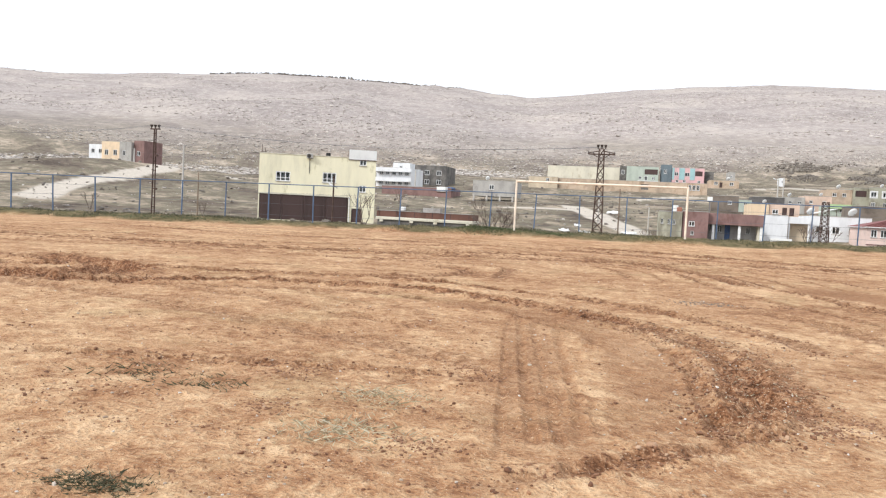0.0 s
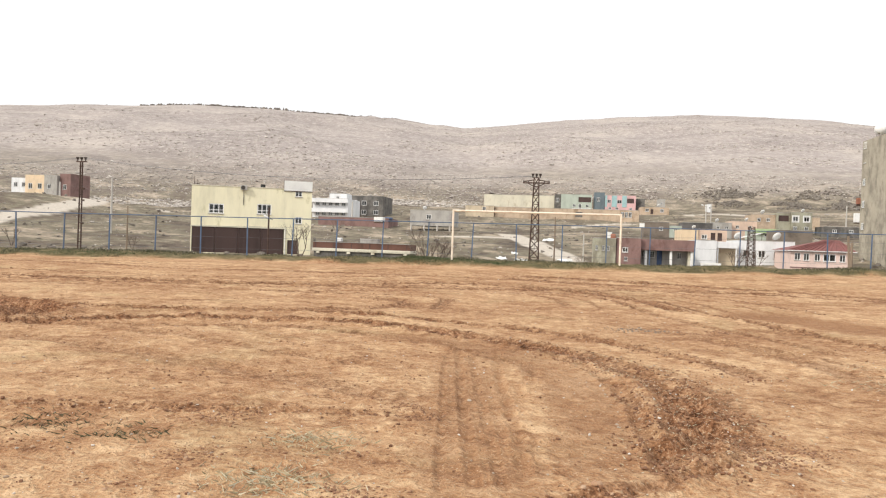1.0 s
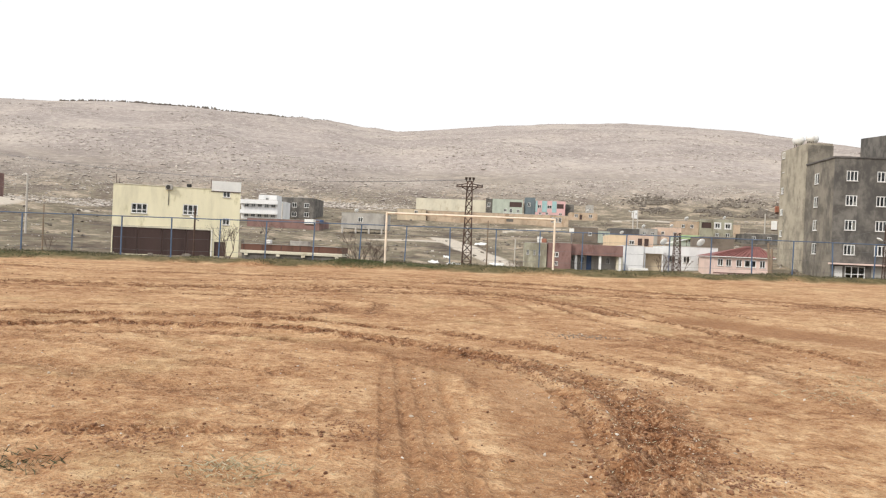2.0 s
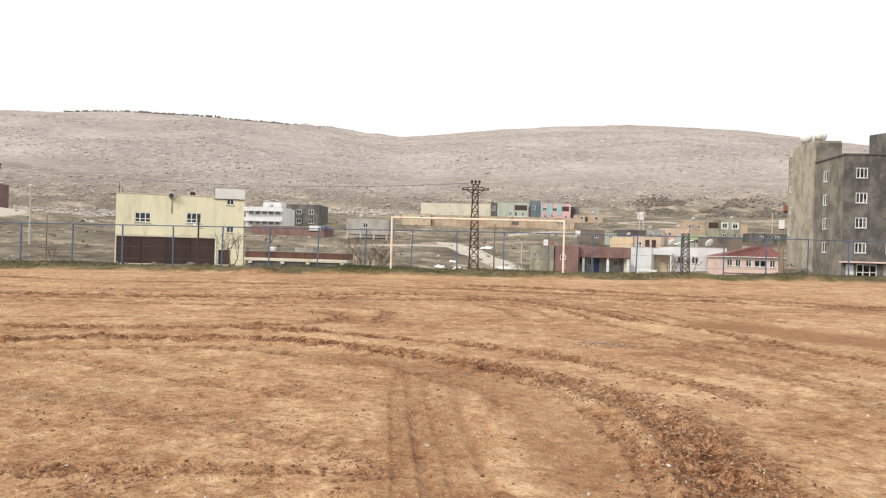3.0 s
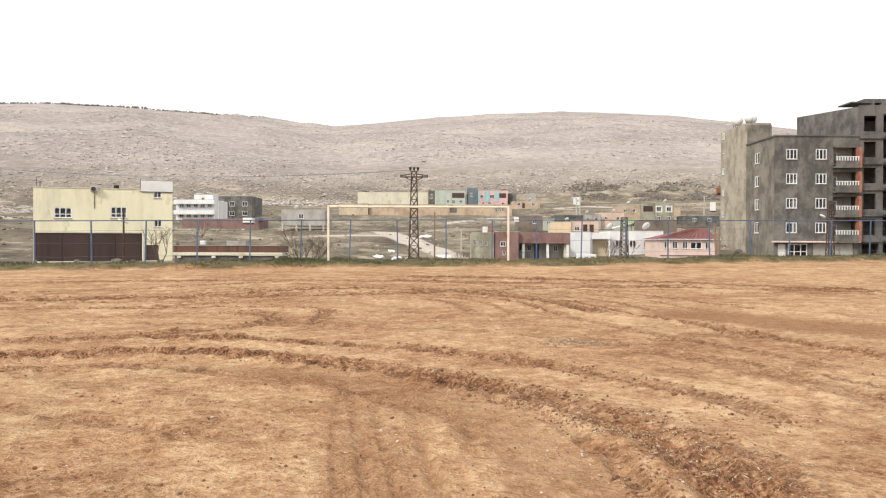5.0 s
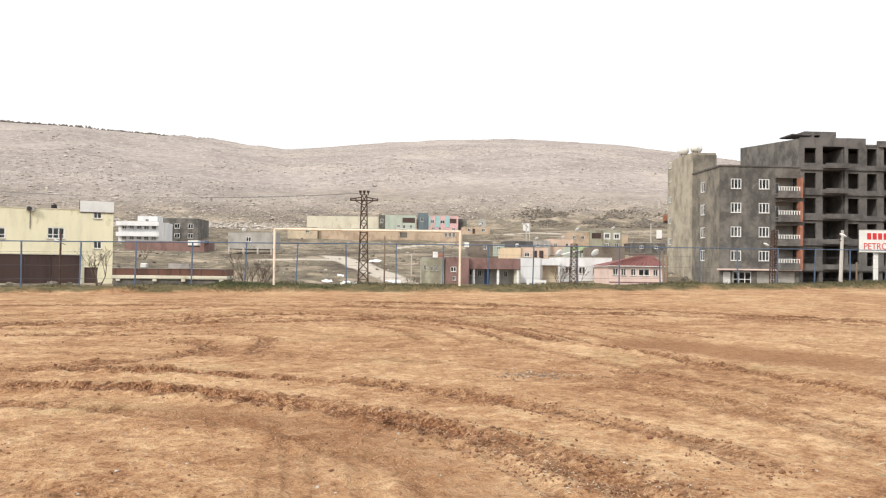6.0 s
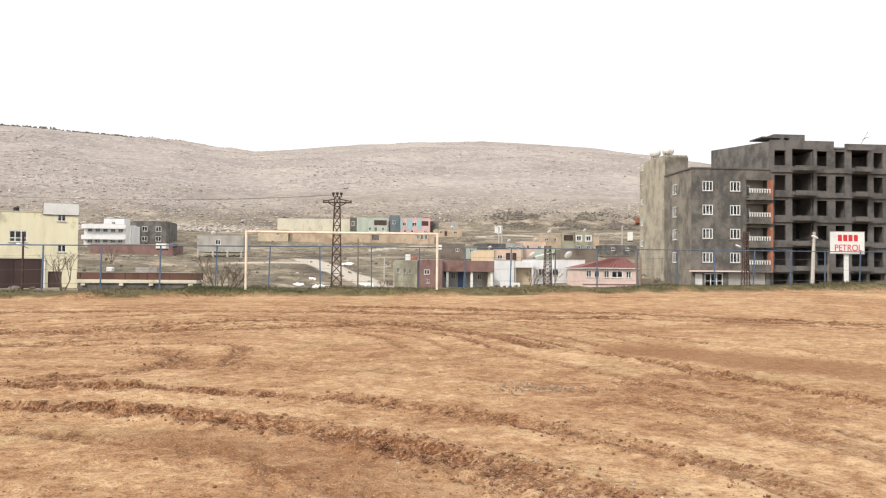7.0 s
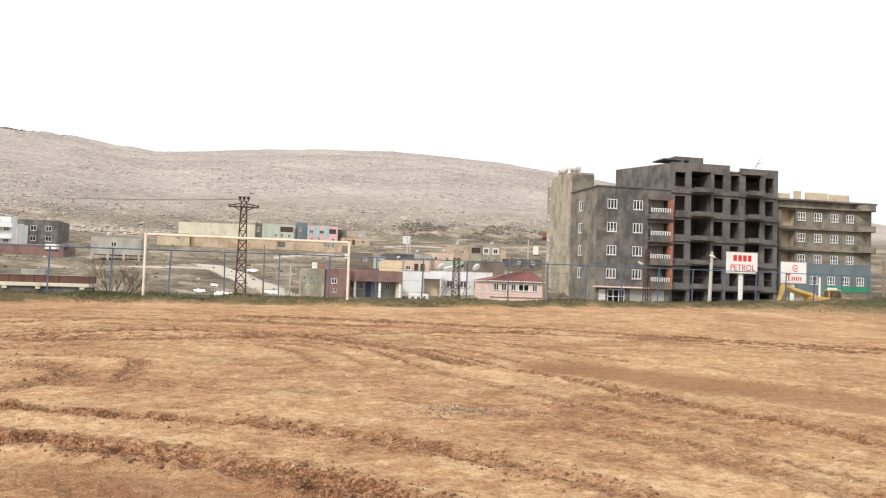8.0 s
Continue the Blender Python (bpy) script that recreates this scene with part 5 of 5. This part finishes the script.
for x, y, w, d in ((-3.9, 60, 1.2, 0.8), (-1.2, 52, 0.95, 0.7), (-0.2, 46, 0.8, 0.6), (0.4, 90, 1.8, 1.6), (3.3, 60, 1.2, 0.7), (4.4, 60.5, 0.8, 0.6), (0.2, 47.5, 0.5, 0.5), (-2.6, 66, 0.8, 0.6), (41.2, 46, 2.4, 1.2), (43.5, 46.4, 1.3, 0.9), (52.5, 29, 2.4, 1.5)):
    t = thing("debris_sheet", "white plastic sheet lying on rough ground", "debris", (x + w / 2, y, ground_z(x, y) - 0.06), "dumped sheets", rz=random.uniform(-25, 25))
    bm = bmesh.new()
    bmesh.ops.create_grid(bm, x_segments=7, y_segments=5, size=0.5)
    for v in bm.verts:
        v.co = (v.co.x * w, v.co.y * d, 0.1 + 0.26 * noise.noise((v.co.x * 3 + x, v.co.y * 3, y)) + 0.3 * (v.co.y + 0.5))
    bmesh.ops.solidify(bm, geom=bm.faces[:], thickness=0.05)
    part("sheet", bm, WHITE, t)


# columns below the raised concrete house
for x in (-24.0, -21.6, -19.2, -16.9):
    slim_pole(x, 104.8, 1.0, 4.0, CONC_POLE, "pale concrete column under a raised house", 0.16)
slim_pole(29.6, 120, 4, 9.6, CONC_POLE, "pale street lamp column on the slope", 0.1)
slim_pole(-105.5, 120, 4.5, 11.1, CONC_POLE, "pale concrete pole by the dirt road", 0.16)
slim_pole(-52.0, 128, 2, 8.6, CONC_POLE, "pale concrete pole before the white apartment", 0.14)
slim_pole(-39.0, 118, 2, 8.4, CONC_POLE, "pale concrete pole near the rust-red warehouse", 0.12)
slim_pole(0.0, 72, -0.5, 4.2, CONC_POLE, "thin pale pole beside the track", 0.08)
slim_pole(6.4, 60, -0.8, 2.6, CONC_POLE, "short pale pole on waste ground", 0.07)
slim_pole(-23.3, 36, -1.0, 3.8, RUST, "rusty thin pole in front of the yellow house", 0.07)
slim_pole(51.0, 30, -0.9, 2.7, WHITE, "white slim mast beside the roadside sign", 0.07)
slim_pole(61.0, 34, -0.9, 4.6, WOOD, "brown timber pole near the blue-based block", 0.1)
slim_pole(38.7, 25, -0.9, 1.9, WOOD, "short brown stake behind the bank", 0.06)


def lamp_head(x, y, z, label):
    t = thing("street_lamp", label, "lamp", (x, y, z))
    part("arm", rod(bmesh.new(), (0, 0, -0.25), (-0.55, 0, 0), 0.03), WIRE, t)
    bm = bmesh.new()
    bmesh.ops.create_uvsphere(bm, u_segments=14, v_segments=8, radius=0.2, matrix=pose(-0.65, 0, 0.03, 0, 25) @ Matrix.Diagonal((1.5, 0.8, 0.5, 1)))
    part("head", bm, WHITE, t, smooth=True)


lamp_head(39.6, 39.8, 3.6, "white street lamp head on a lattice mast")
lamp_head(29.6, 120, 9.6, "white street lamp head on the slope")
lamp_head(-22.9, 36, 2.9, "small lamp on a rusty pole")
lamp_head(38.9, 26, 3.9, "small lamp on the concrete pole")


def cable(points, sag, label):
    t = thing("power_cable", label, "cable")
    cu = bpy.data.curves.new("wire", "CURVE")
    cu.dimensions, cu.bevel_depth, cu.bevel_resolution = "3D", 0.007, 1
    way = []
    for a, b in zip(points, points[1:]):
        a, b = Vector(a), Vector(b)
        way += [a.lerp(b, k / 14) - Vector((0, 0, sag * 4 * (k / 14) * (1 - k / 14))) for k in range(14)]
    way.append(Vector(points[-1]))
    sp = cu.splines.new("POLY")
    sp.points.add(len(way) - 1)
    for pt, v in zip(sp.points, way):
        pt.co = (*v, 1)
    ob = new("wire", cu)
    me = bpy.data.meshes.new_from_object(ob.evaluated_get(bpy.context.evaluated_depsgraph_get()))
    bpy.data.objects.remove(ob)
    me.materials.clear()
    me.materials.append(WIRE)
    w = new("wire", me)
    w.parent = t


for dx in (-0.3, 0.0, 0.3):
    cable([(-75 + dx, 34, 7.6), (-37.35 + dx * 1.3, 27.8, 7.4), (2.57 + dx, 21.8, 6.1)], 0.9, "thin sagging power cable between poles")
cable([(-37.2, 27.8, 4.9), (-54.9, 60, 7.8), (-105.5, 120, 10.8)], 0.8, "thin service cable up the slope")
cable([(38.2, 26, 4.0), (39.75, 40, 4.8), (30.6, 44, 2.9)], 0.5, "thin service cable along the road")


# ---- excavator behind the mound ----
def excavator(x, y, z):
    t = thing("excavator", "yellow tracked excavator with folded boom", "excavator", (x, y, z), rz=-12)
    for s in (-0.8, 0.8):
        bm = boxes((-0.2, s - 0.25, 0.0, 3.2, s + 0.25, 0.7), bevel=0.2)
        tr = part("track", bm, RUBBER, t)
        for k in range(5):
            b2 = bmesh.new()
            bmesh.ops.create_cone(b2, cap_ends=True, segments=14, radius1=0.22, radius2=0.22, depth=0.56, matrix=pose(0.2 + k * 0.65, s, 0.34, 90))
            part("roller", b2, RUST, tr)
    part("turntable", rod(bmesh.new(), (1.5, 0, 0.7), (1.5, 0, 0.95), 0.7, sides=18), RUBBER, t)
    part("body", boxes((0.5, -1.05, 0.95, 3.6, 1.05, 1.75), bevel=0.12), DIGGER, t)
    cab = part("cab", boxes((1.7, -1.05, 1.0, 2.9, -0.05, 2.4), bevel=0.08), DIGGER, t)
    part("cab_window", boxes((1.8, -1.07, 1.7, 2.8, -1.052, 2.3), (1.67, -0.95, 1.6, 1.697, -0.15, 2.3)), GLASS, cab)
    bm = bmesh.new()
    rod(bm, (1.2, 0.3, 1.7), (-0.6, 0.3, 2.2), 0.3, 0.27, 4)
    rod(bm, (-0.6, 0.3, 2.2), (-1.5, 0.3, 2.6), 0.27, 0.24, 4)
    part("boom", bm, DIGGER, t)
    part("stick", rod(bmesh.new(), (-1.45, 0.3, 2.75), (-1.95, 0.3, 1.0), 0.34, 0.22, 4), DIGGER, t)
    part("bucket", boxes((-2.3, -0.15, 0.5, -1.6, 0.75, 1.05), bevel=0.1), RUST, t)
    part("ram", rod(bmesh.new(), (0.2, 0.3, 1.9), (-0.8, 0.3, 2.1), 0.07), WIRE, t)
    part("engine_cover", boxes((2.2, 0.0, 1.753, 3.5, 0.95, 2.0), bevel=0.05), DIGGER, t)


excavator(49.0, 29.5, -0.75)


# ---- bare shrubs and small trees ----
def bare_shrub(x, y, z, height, spread, label, stems=6, levels=4, category="shrub"):
    t = thing("shrub", label, category, (x, y, z))
    thick, thin = bmesh.new(), bmesh.new()

    def grow(a, d, length, r, level):
        b = a + d * length
        rod(thick if level > levels - 2 else thin, a, b, r, r * 0.65, 5 if level > levels - 2 else 3)
        if level:
            for _ in range(3):
                nd = (d + Vector((random.uniform(-1, 1), random.uniform(-1, 1), random.uniform(-0.3, 0.7))) * 0.62).normalized()
                grow(b, nd, length * random.uniform(0.55, 0.85), r * 0.6, level - 1)

    for k in range(stems):
        a = k / stems * 6.28 + random.uniform(-0.4, 0.4)
        d = Vector((math.cos(a) * spread, math.sin(a) * spread, 1)).normalized()
        grow(Vector((math.cos(a) * 0.06, math.sin(a) * 0.06, 0)), d, height * 0.36, height * 0.018, levels)
    part("trunk", thick, BARK, t)
    tagged(part("crown", thin, BARK, t), kind="stuff")
    return t


bare_shrub(-3.4, 14, ground_z(-3.4, 14), 2.3, 0.75, "leafless grey-brown shrub behind the fence", 8, 4)
bare_shrub(-19.4, 34, -0.95, 3.2, 0.45, "leafless young tree before the yellow house", 3, 4, "tree")
bare_shrub(6.2, 45, -0.9, 1.4, 0.8, "leafless shrub beside the pale track", 6, 3)
bare_shrub(-53.6, 40, ground_z(-53.6, 40), 2.2, 0.4, "small leafless tree on the fallow slope", 3, 3, "tree")
bare_shrub(-42.7, 45, ground_z(-42.7, 45), 1.6, 0.5, "small leafless bush on the fallow slope", 4, 3)
bare_shrub(22.8, 55, -0.9, 2.6, 0.5, "leafless tree before the white house", 4, 3, "tree")
bare_shrub(25.0, 56, -0.9, 2.4, 0.5, "leafless thin tree beside white house", 4, 3, "tree")
bare_shrub(-31.5, 84, ground_z(-31.5, 84), 2.6, 0.5, "leafless tree on waste ground", 4, 3, "tree")
bare_shrub(-17.0, 75, ground_z(-17, 75), 2.6, 0.5, "leafless tree above the shed", 4, 3, "tree")


# ---- scattered stuff ----
def stuff(name, verts, faces, material, label, category):
    me = bpy.data.meshes.new(name)
    me.from_pydata(verts.reshape(-1, 3).tolist(), [], faces.tolist())
    me.materials.append(material)
    return tagged(new(name, me), label, category, kind="stuff")


PHI = (1 + 5 ** 0.5) / 2
ICO = np.array([(-1, PHI, 0), (1, PHI, 0), (-1, -PHI, 0), (1, -PHI, 0), (0, -1, PHI), (0, 1, PHI), (0, -1, -PHI), (0, 1, -PHI), (PHI, 0, -1), (PHI, 0, 1), (-PHI, 0, -1), (-PHI, 0, 1)]) / 1.9
ICO_F = np.array([(0, 11, 5), (0, 5, 1), (0, 1, 7), (0, 7, 10), (0, 10, 11), (1, 5, 9), (5, 11, 4), (11, 10, 2), (10, 7, 6), (7, 1, 8), (3, 9, 4), (3, 4, 2), (3, 2, 6), (3, 6, 8), (3, 8, 9), (4, 9, 5), (2, 4, 11), (6, 2, 10), (8, 6, 7), (9, 8, 1)])


def lumps(x, y, z, size, flat=0.6, sink=0.25, jag=0.35):
    n = len(x)
    s = RNG.uniform(0.6, 1.5, (n, 1, 3)) * np.array([1, 1, flat]) * size[:, None, None]
    a = RNG.uniform(0, 6.28, n)
    v = ICO[None] * (1 + RNG.uniform(-jag, jag, (n, 12, 1))) * s
    vx = v[..., 0] * np.cos(a)[:, None] - v[..., 1] * np.sin(a)[:, None]
    vy = v[..., 0] * np.sin(a)[:, None] + v[..., 1] * np.cos(a)[:, None]
    vz = v[..., 2] + (size * flat * (1 - 2 * sink))[:, None]
    verts = np.stack([vx + x[:, None], vy + y[:, None], vz + z[:, None]], -1)
    faces = (ICO_F[None] + 12 * np.arange(n)[:, None, None]).reshape(-1, 3)
    return verts, faces


def track_points(count, first, last, wide):
    px, py = [], []
    for (pts, half, depth, soil), line in list(zip(TRACKS, LINES))[first:last]:
        if soil < 0.5:
            continue
        seg = np.hypot(*np.diff(line, axis=0).T)
        k = int(count * seg.sum() * soil)
        at = np.sort(RNG.uniform(0, seg.sum(), k))
        cum = np.concatenate([[0], np.cumsum(seg)])
        side = np.where(RNG.random(k) < 0.7, RNG.choice([-1.35, 1.35], k), 0) * half + RNG.normal(0, half * wide, k)
        d = np.gradient(line, axis=0)
        d = d / np.hypot(d[:, 0], d[:, 1])[:, None]
        nx, ny = np.interp(at, cum, -d[:, 1]), np.interp(at, cum, d[:, 0])
        px.append(np.interp(at, cum, line[:, 0]) + nx * side)
        py.append(np.interp(at, cum, line[:, 1]) + ny * side)
    return np.concatenate(px), np.concatenate(py)


x, y = track_points(240, 0, 40, 0.6)
keep = fbm(x / 0.7, y / 0.7, 2) > -0.12
x, y = x[keep], y[keep]
size = np.clip(RNG.lognormal(-5.1, 0.5, len(x)), 0.003, 0.018)
stuff("soil_clods", *lumps(x, y, pitch_z(x, y), size, 0.7), CLODS, "broken red clay clods along the wheel ruts", "clods")

n = 30000
ang, rad = RNG.uniform(-0.62, 0.7, n), 3.5 + 26 * RNG.random(n) ** 1.4
x, y = 5 + rad * np.sin(ang), -36 + rad * np.cos(ang)
keep = fbm(x / 0.5, y / 0.25, 3) + 0.35 * fbm(x / 3, y / 3, 2) > 0.12
x, y = x[keep], y[keep]
n = len(x)
stuff("field_clods", *lumps(x, y, pitch_z(x, y), np.clip(RNG.lognormal(-5.4, 0.5, n), 0.003, 0.014), 0.7), CLODS, "small loose clay crumbs over the pitch", "clods")
n = 2600
ang, rad = RNG.uniform(-0.62, 0.7, n), 3.5 + 26 * RNG.random(n) ** 1.4
x, y = 5 + rad * np.sin(ang), -36 + rad * np.cos(ang)
x, y = np.concatenate([x, RNG.normal(6.45, 0.3, 90), RNG.normal(6.2, 0.4, 160)]), np.concatenate([y, RNG.normal(-22.2, 0.22, 90), RNG.normal(-27.5, 1.0, 160)])
stuff("pebbles", *lumps(x, y, pitch_z(x, y), np.clip(RNG.lognormal(-5.3, 0.45, len(x)), 0.003, 0.016), 0.7), PEBBLES, "pale pebbles scattered on the clay", "pebbles")

for cx, cy, k, s in ((3.0, -29.5, 140, 0.03), (3.3, -30.5, 160, 0.03), (4.2, -28.8, 140, 0.025), (4.35, -30.9, 200, 0.03), (7.75, -21.9, 280, 0.035), (7.2, -22.3, 120, 0.03), (6.6, -29.6, 300, 0.03), (6.9, -29.3, 200, 0.03)):
    x, y = RNG.normal(cx, 0.14, k), RNG.normal(cy, 0.10, k)
    stuff("soil_heap", *lumps(x, y, pitch_z(x, y), RNG.uniform(0.25, 1.2, k) * s * 0.32, 0.6, 0.4), CLODS, "small heap of dark broken clay", "clods")


def blades(x, y, z, height, width, lean=0.35):
    n = len(x)
    a, l = RNG.uniform(0, 6.28, n), RNG.normal(0, lean, (n, 2)) * height[:, None]
    dx, dy = np.cos(a) * width, np.sin(a) * width
    root = np.stack([x, y, z - 0.02], -1)
    v = np.stack([root + np.stack([dx, dy, 0 * dx], -1), root - np.stack([dx, dy, 0 * dx], -1), root + np.stack([l[:, 0] * 0.4 - dx * 0.7, l[:, 1] * 0.4 - dy * 0.7, height * 0.6], -1), root + np.stack([l[:, 0], l[:, 1], height], -1)], 1)
    f = np.array([(0, 1, 2), (0, 2, 3)])[None] + 4 * np.arange(n)[:, None, None]
    return v, f.reshape(-1, 3)


n = 42000
x = RNG.uniform(-34, 48, n)
f = RNG.uniform(-3.7, 1.6, n)
y = f + fence_y(x) - 1.1 * step(1, 7, x) * (1 - step(11, 20, x)) * (f < 0)
thickness = fbm(x / 1.6, y / 1.6, 3) + 0.1 * RNG.normal(size=n)
keep = thickness > -0.16
x, y, thickness = x[keep], y[keep], thickness[keep]
stuff("bank_grass", *blades(x, y, base_z(x, y), np.clip(0.03 + 0.18 * (thickness + 0.16), 0.03, 0.16), np.full(len(x), 0.012), 0.5), TURF, "green and straw-coloured grass on the bank", "grass")
n = 3400
x, f = np.concatenate([RNG.normal(-1.2, 0.8, n), RNG.normal(1.6, 0.5, n // 4), RNG.normal(-16, 2.0, n // 3)]), RNG.normal(-2.8, 0.5, n + n // 4 + n // 3)
y = f + fence_y(x)
stuff("bank_weeds", *blades(x, y, base_z(x, y), RNG.uniform(0.02, 0.1, len(x)), np.full(len(x), 0.012), 0.8), WEED, "low green weeds growing on the bank", "weeds")
n = 6000
x, y = RNG.normal(36, 5, n), RNG.normal(6.4, 1.8, n)
stuff("mound_grass", *blades(x, y, base_z(x, y), RNG.uniform(0.02, 0.09, n), np.full(n, 0.012), 0.8), TURF, "short grass on the earth mound", "grass")
for cx, cy, k, s in ((3.9, -30.8, 800, 0.17), (3.85, -30.0, 550, 0.16), (2.7, -30.1, 300, 0.14), (2.05, -30.0, 300, 0.18), (8.4, -26.4, 300, 0.35), (9.2, -25.4, 300, 0.4)):
    x, y = RNG.normal(cx, s, k), RNG.normal(cy, s * 0.8, k)
    stuff("dry_tuft", *blades(x, y, pitch_z(x, y), RNG.uniform(0.012, 0.05, k), np.full(k, 0.003), 1.2), HAY if cx > 3.5 else TURF, "flattened tuft of dry grass on clay", "grass")
x, y = np.concatenate([RNG.normal(3.23, 0.12, 1500), RNG.normal(1.9, 0.35, 260)]), np.concatenate([RNG.normal(-31.95, 0.06, 1500), RNG.normal(-23.3, 0.12, 260)])
stuff("green_tuft", *blades(x, y, pitch_z(x, y), RNG.uniform(0.012, 0.04, len(x)), np.full(len(x), 0.004), 1.2), TURF, "small patch of green grass on clay", "grass")

x, y = RNG.normal(6.45, 0.26, 260), RNG.normal(-22.2, 0.14, 260)
stuff("gravel_patch", *lumps(x, y, pitch_z(x, y), RNG.uniform(0.004, 0.011, 260), 0.7), BRUSH, "patch of spilled grey gravel on clay", "gravel")

# rocks on the hill and the slope, in broken rows
n = 85000
ang, rad = RNG.uniform(-0.8, 0.62, n), 255 + 635 * RNG.random(n) ** 1.6
x, y = 5 + rad * np.sin(ang), -34 + rad * np.cos(ang)
z = base_z(x, y)
rows = fbm(x / 60, y / 60, 3) + 0.55 * np.sin(z / 3.1 + 3 * fbm(x / 90, y / 90, 2)) * 0.5 + 0.25 * (RNG.random(n) - 0.5) - 0.5 * step(560, 900, rad)
keep = rows > -0.12
x, y, z, rad = x[keep], y[keep], z[keep], rad[keep]
size = np.clip(RNG.lognormal(-1.3, 0.45, len(x)), 0.12, 0.9)
stuff("hill_rocks", *lumps(x, y, z, size, 0.45, 0.3), OUTCROP, "pale limestone rocks scattered over the hillside", "rocks")
n = 5200
ang, rad = RNG.uniform(-0.8, 0.6, n), 245 + 560 * RNG.random(n)
x, y = 5 + rad * np.sin(ang), -34 + rad * np.cos(ang)
keep = fbm(x / 50 + 7, y / 50, 3) + 0.2 * (RNG.random(n) - 0.5) > 0.06
x, y = x[keep], y[keep]
stuff("hill_scrub", *lumps(x, y, base_z(x, y), np.clip(RNG.lognormal(-1.7, 0.4, len(x)), 0.1, 0.42), 0.5, 0.35, 0.5), BRUSH, "dark grey-brown scrub among hillside rocks", "scrub")
n = 2600
ang, rad = RNG.uniform(-0.75, 0.55, n), 95 + 170 * RNG.random(n)
x, y = 5 + rad * np.sin(ang), -34 + rad * np.cos(ang)
stuff("slope_stones", *lumps(x, y, base_z(x, y), np.clip(RNG.lognormal(-2.7, 0.6, n), 0.03, 0.3), 0.6), OUTCROP, "pale stones and rubble on the village slope", "rocks")
n = 2200
ang, rad = RNG.uniform(-0.75, 0.55, n), 52 + 200 * RNG.random(n)
x, y = 5 + rad * np.sin(ang), -34 + rad * np.cos(ang)
stuff("slope_scrub", *lumps(x, y, base_z(x, y), np.clip(RNG.lognormal(-2.0, 0.5, n), 0.06, 0.32), 0.7, 0.3, 0.5), BRUSH, "low dry scrub on the fallow slope", "scrub")
n = 420
az = np.radians(RNG.uniform(-31, -12.8, n))
rad = RIDGE_R + RNG.uniform(-14, 10, n)
x, y = 5 + rad * np.sin(az), -34 + rad * np.cos(az)
stuff("ridge_trees", *lumps(x, y, base_z(x, y), RNG.uniform(0.6, 1.5, n), 0.8, 0.2, 0.5), BRUSH, "line of low dark trees along the ridge", "trees")

n = 4200
u = RNG.random(n)
x, y = 58 + 52 * u + RNG.normal(0, 3, n), 276 - 16 * u + RNG.normal(0, 7, n)
keep = fbm(x / 7, y / 7, 3) > -0.1
x, y = x[keep], y[keep]
stuff("bush_belt", *lumps(x, y, base_z(x, y), RNG.uniform(0.15, 0.55, len(x)), 0.8, 0.25, 0.55), BRUSH, "belt of dark leafless bushes below the hill", "bushes")

# chopped straw turned up in the churned rut
x, y = track_points(260, 1, 3, 0.9)
keep = (x > 5.0) & (RNG.random(len(x)) < 0.55)
x, y = x[keep], y[keep]
stuff("straw_litter", *blades(x, y, pitch_z(x, y) + 0.02, RNG.uniform(0.006, 0.013, len(x)), np.full(len(x), 0.004), 2.0), HAY, "pale chopped straw in the churned rut", "straw")
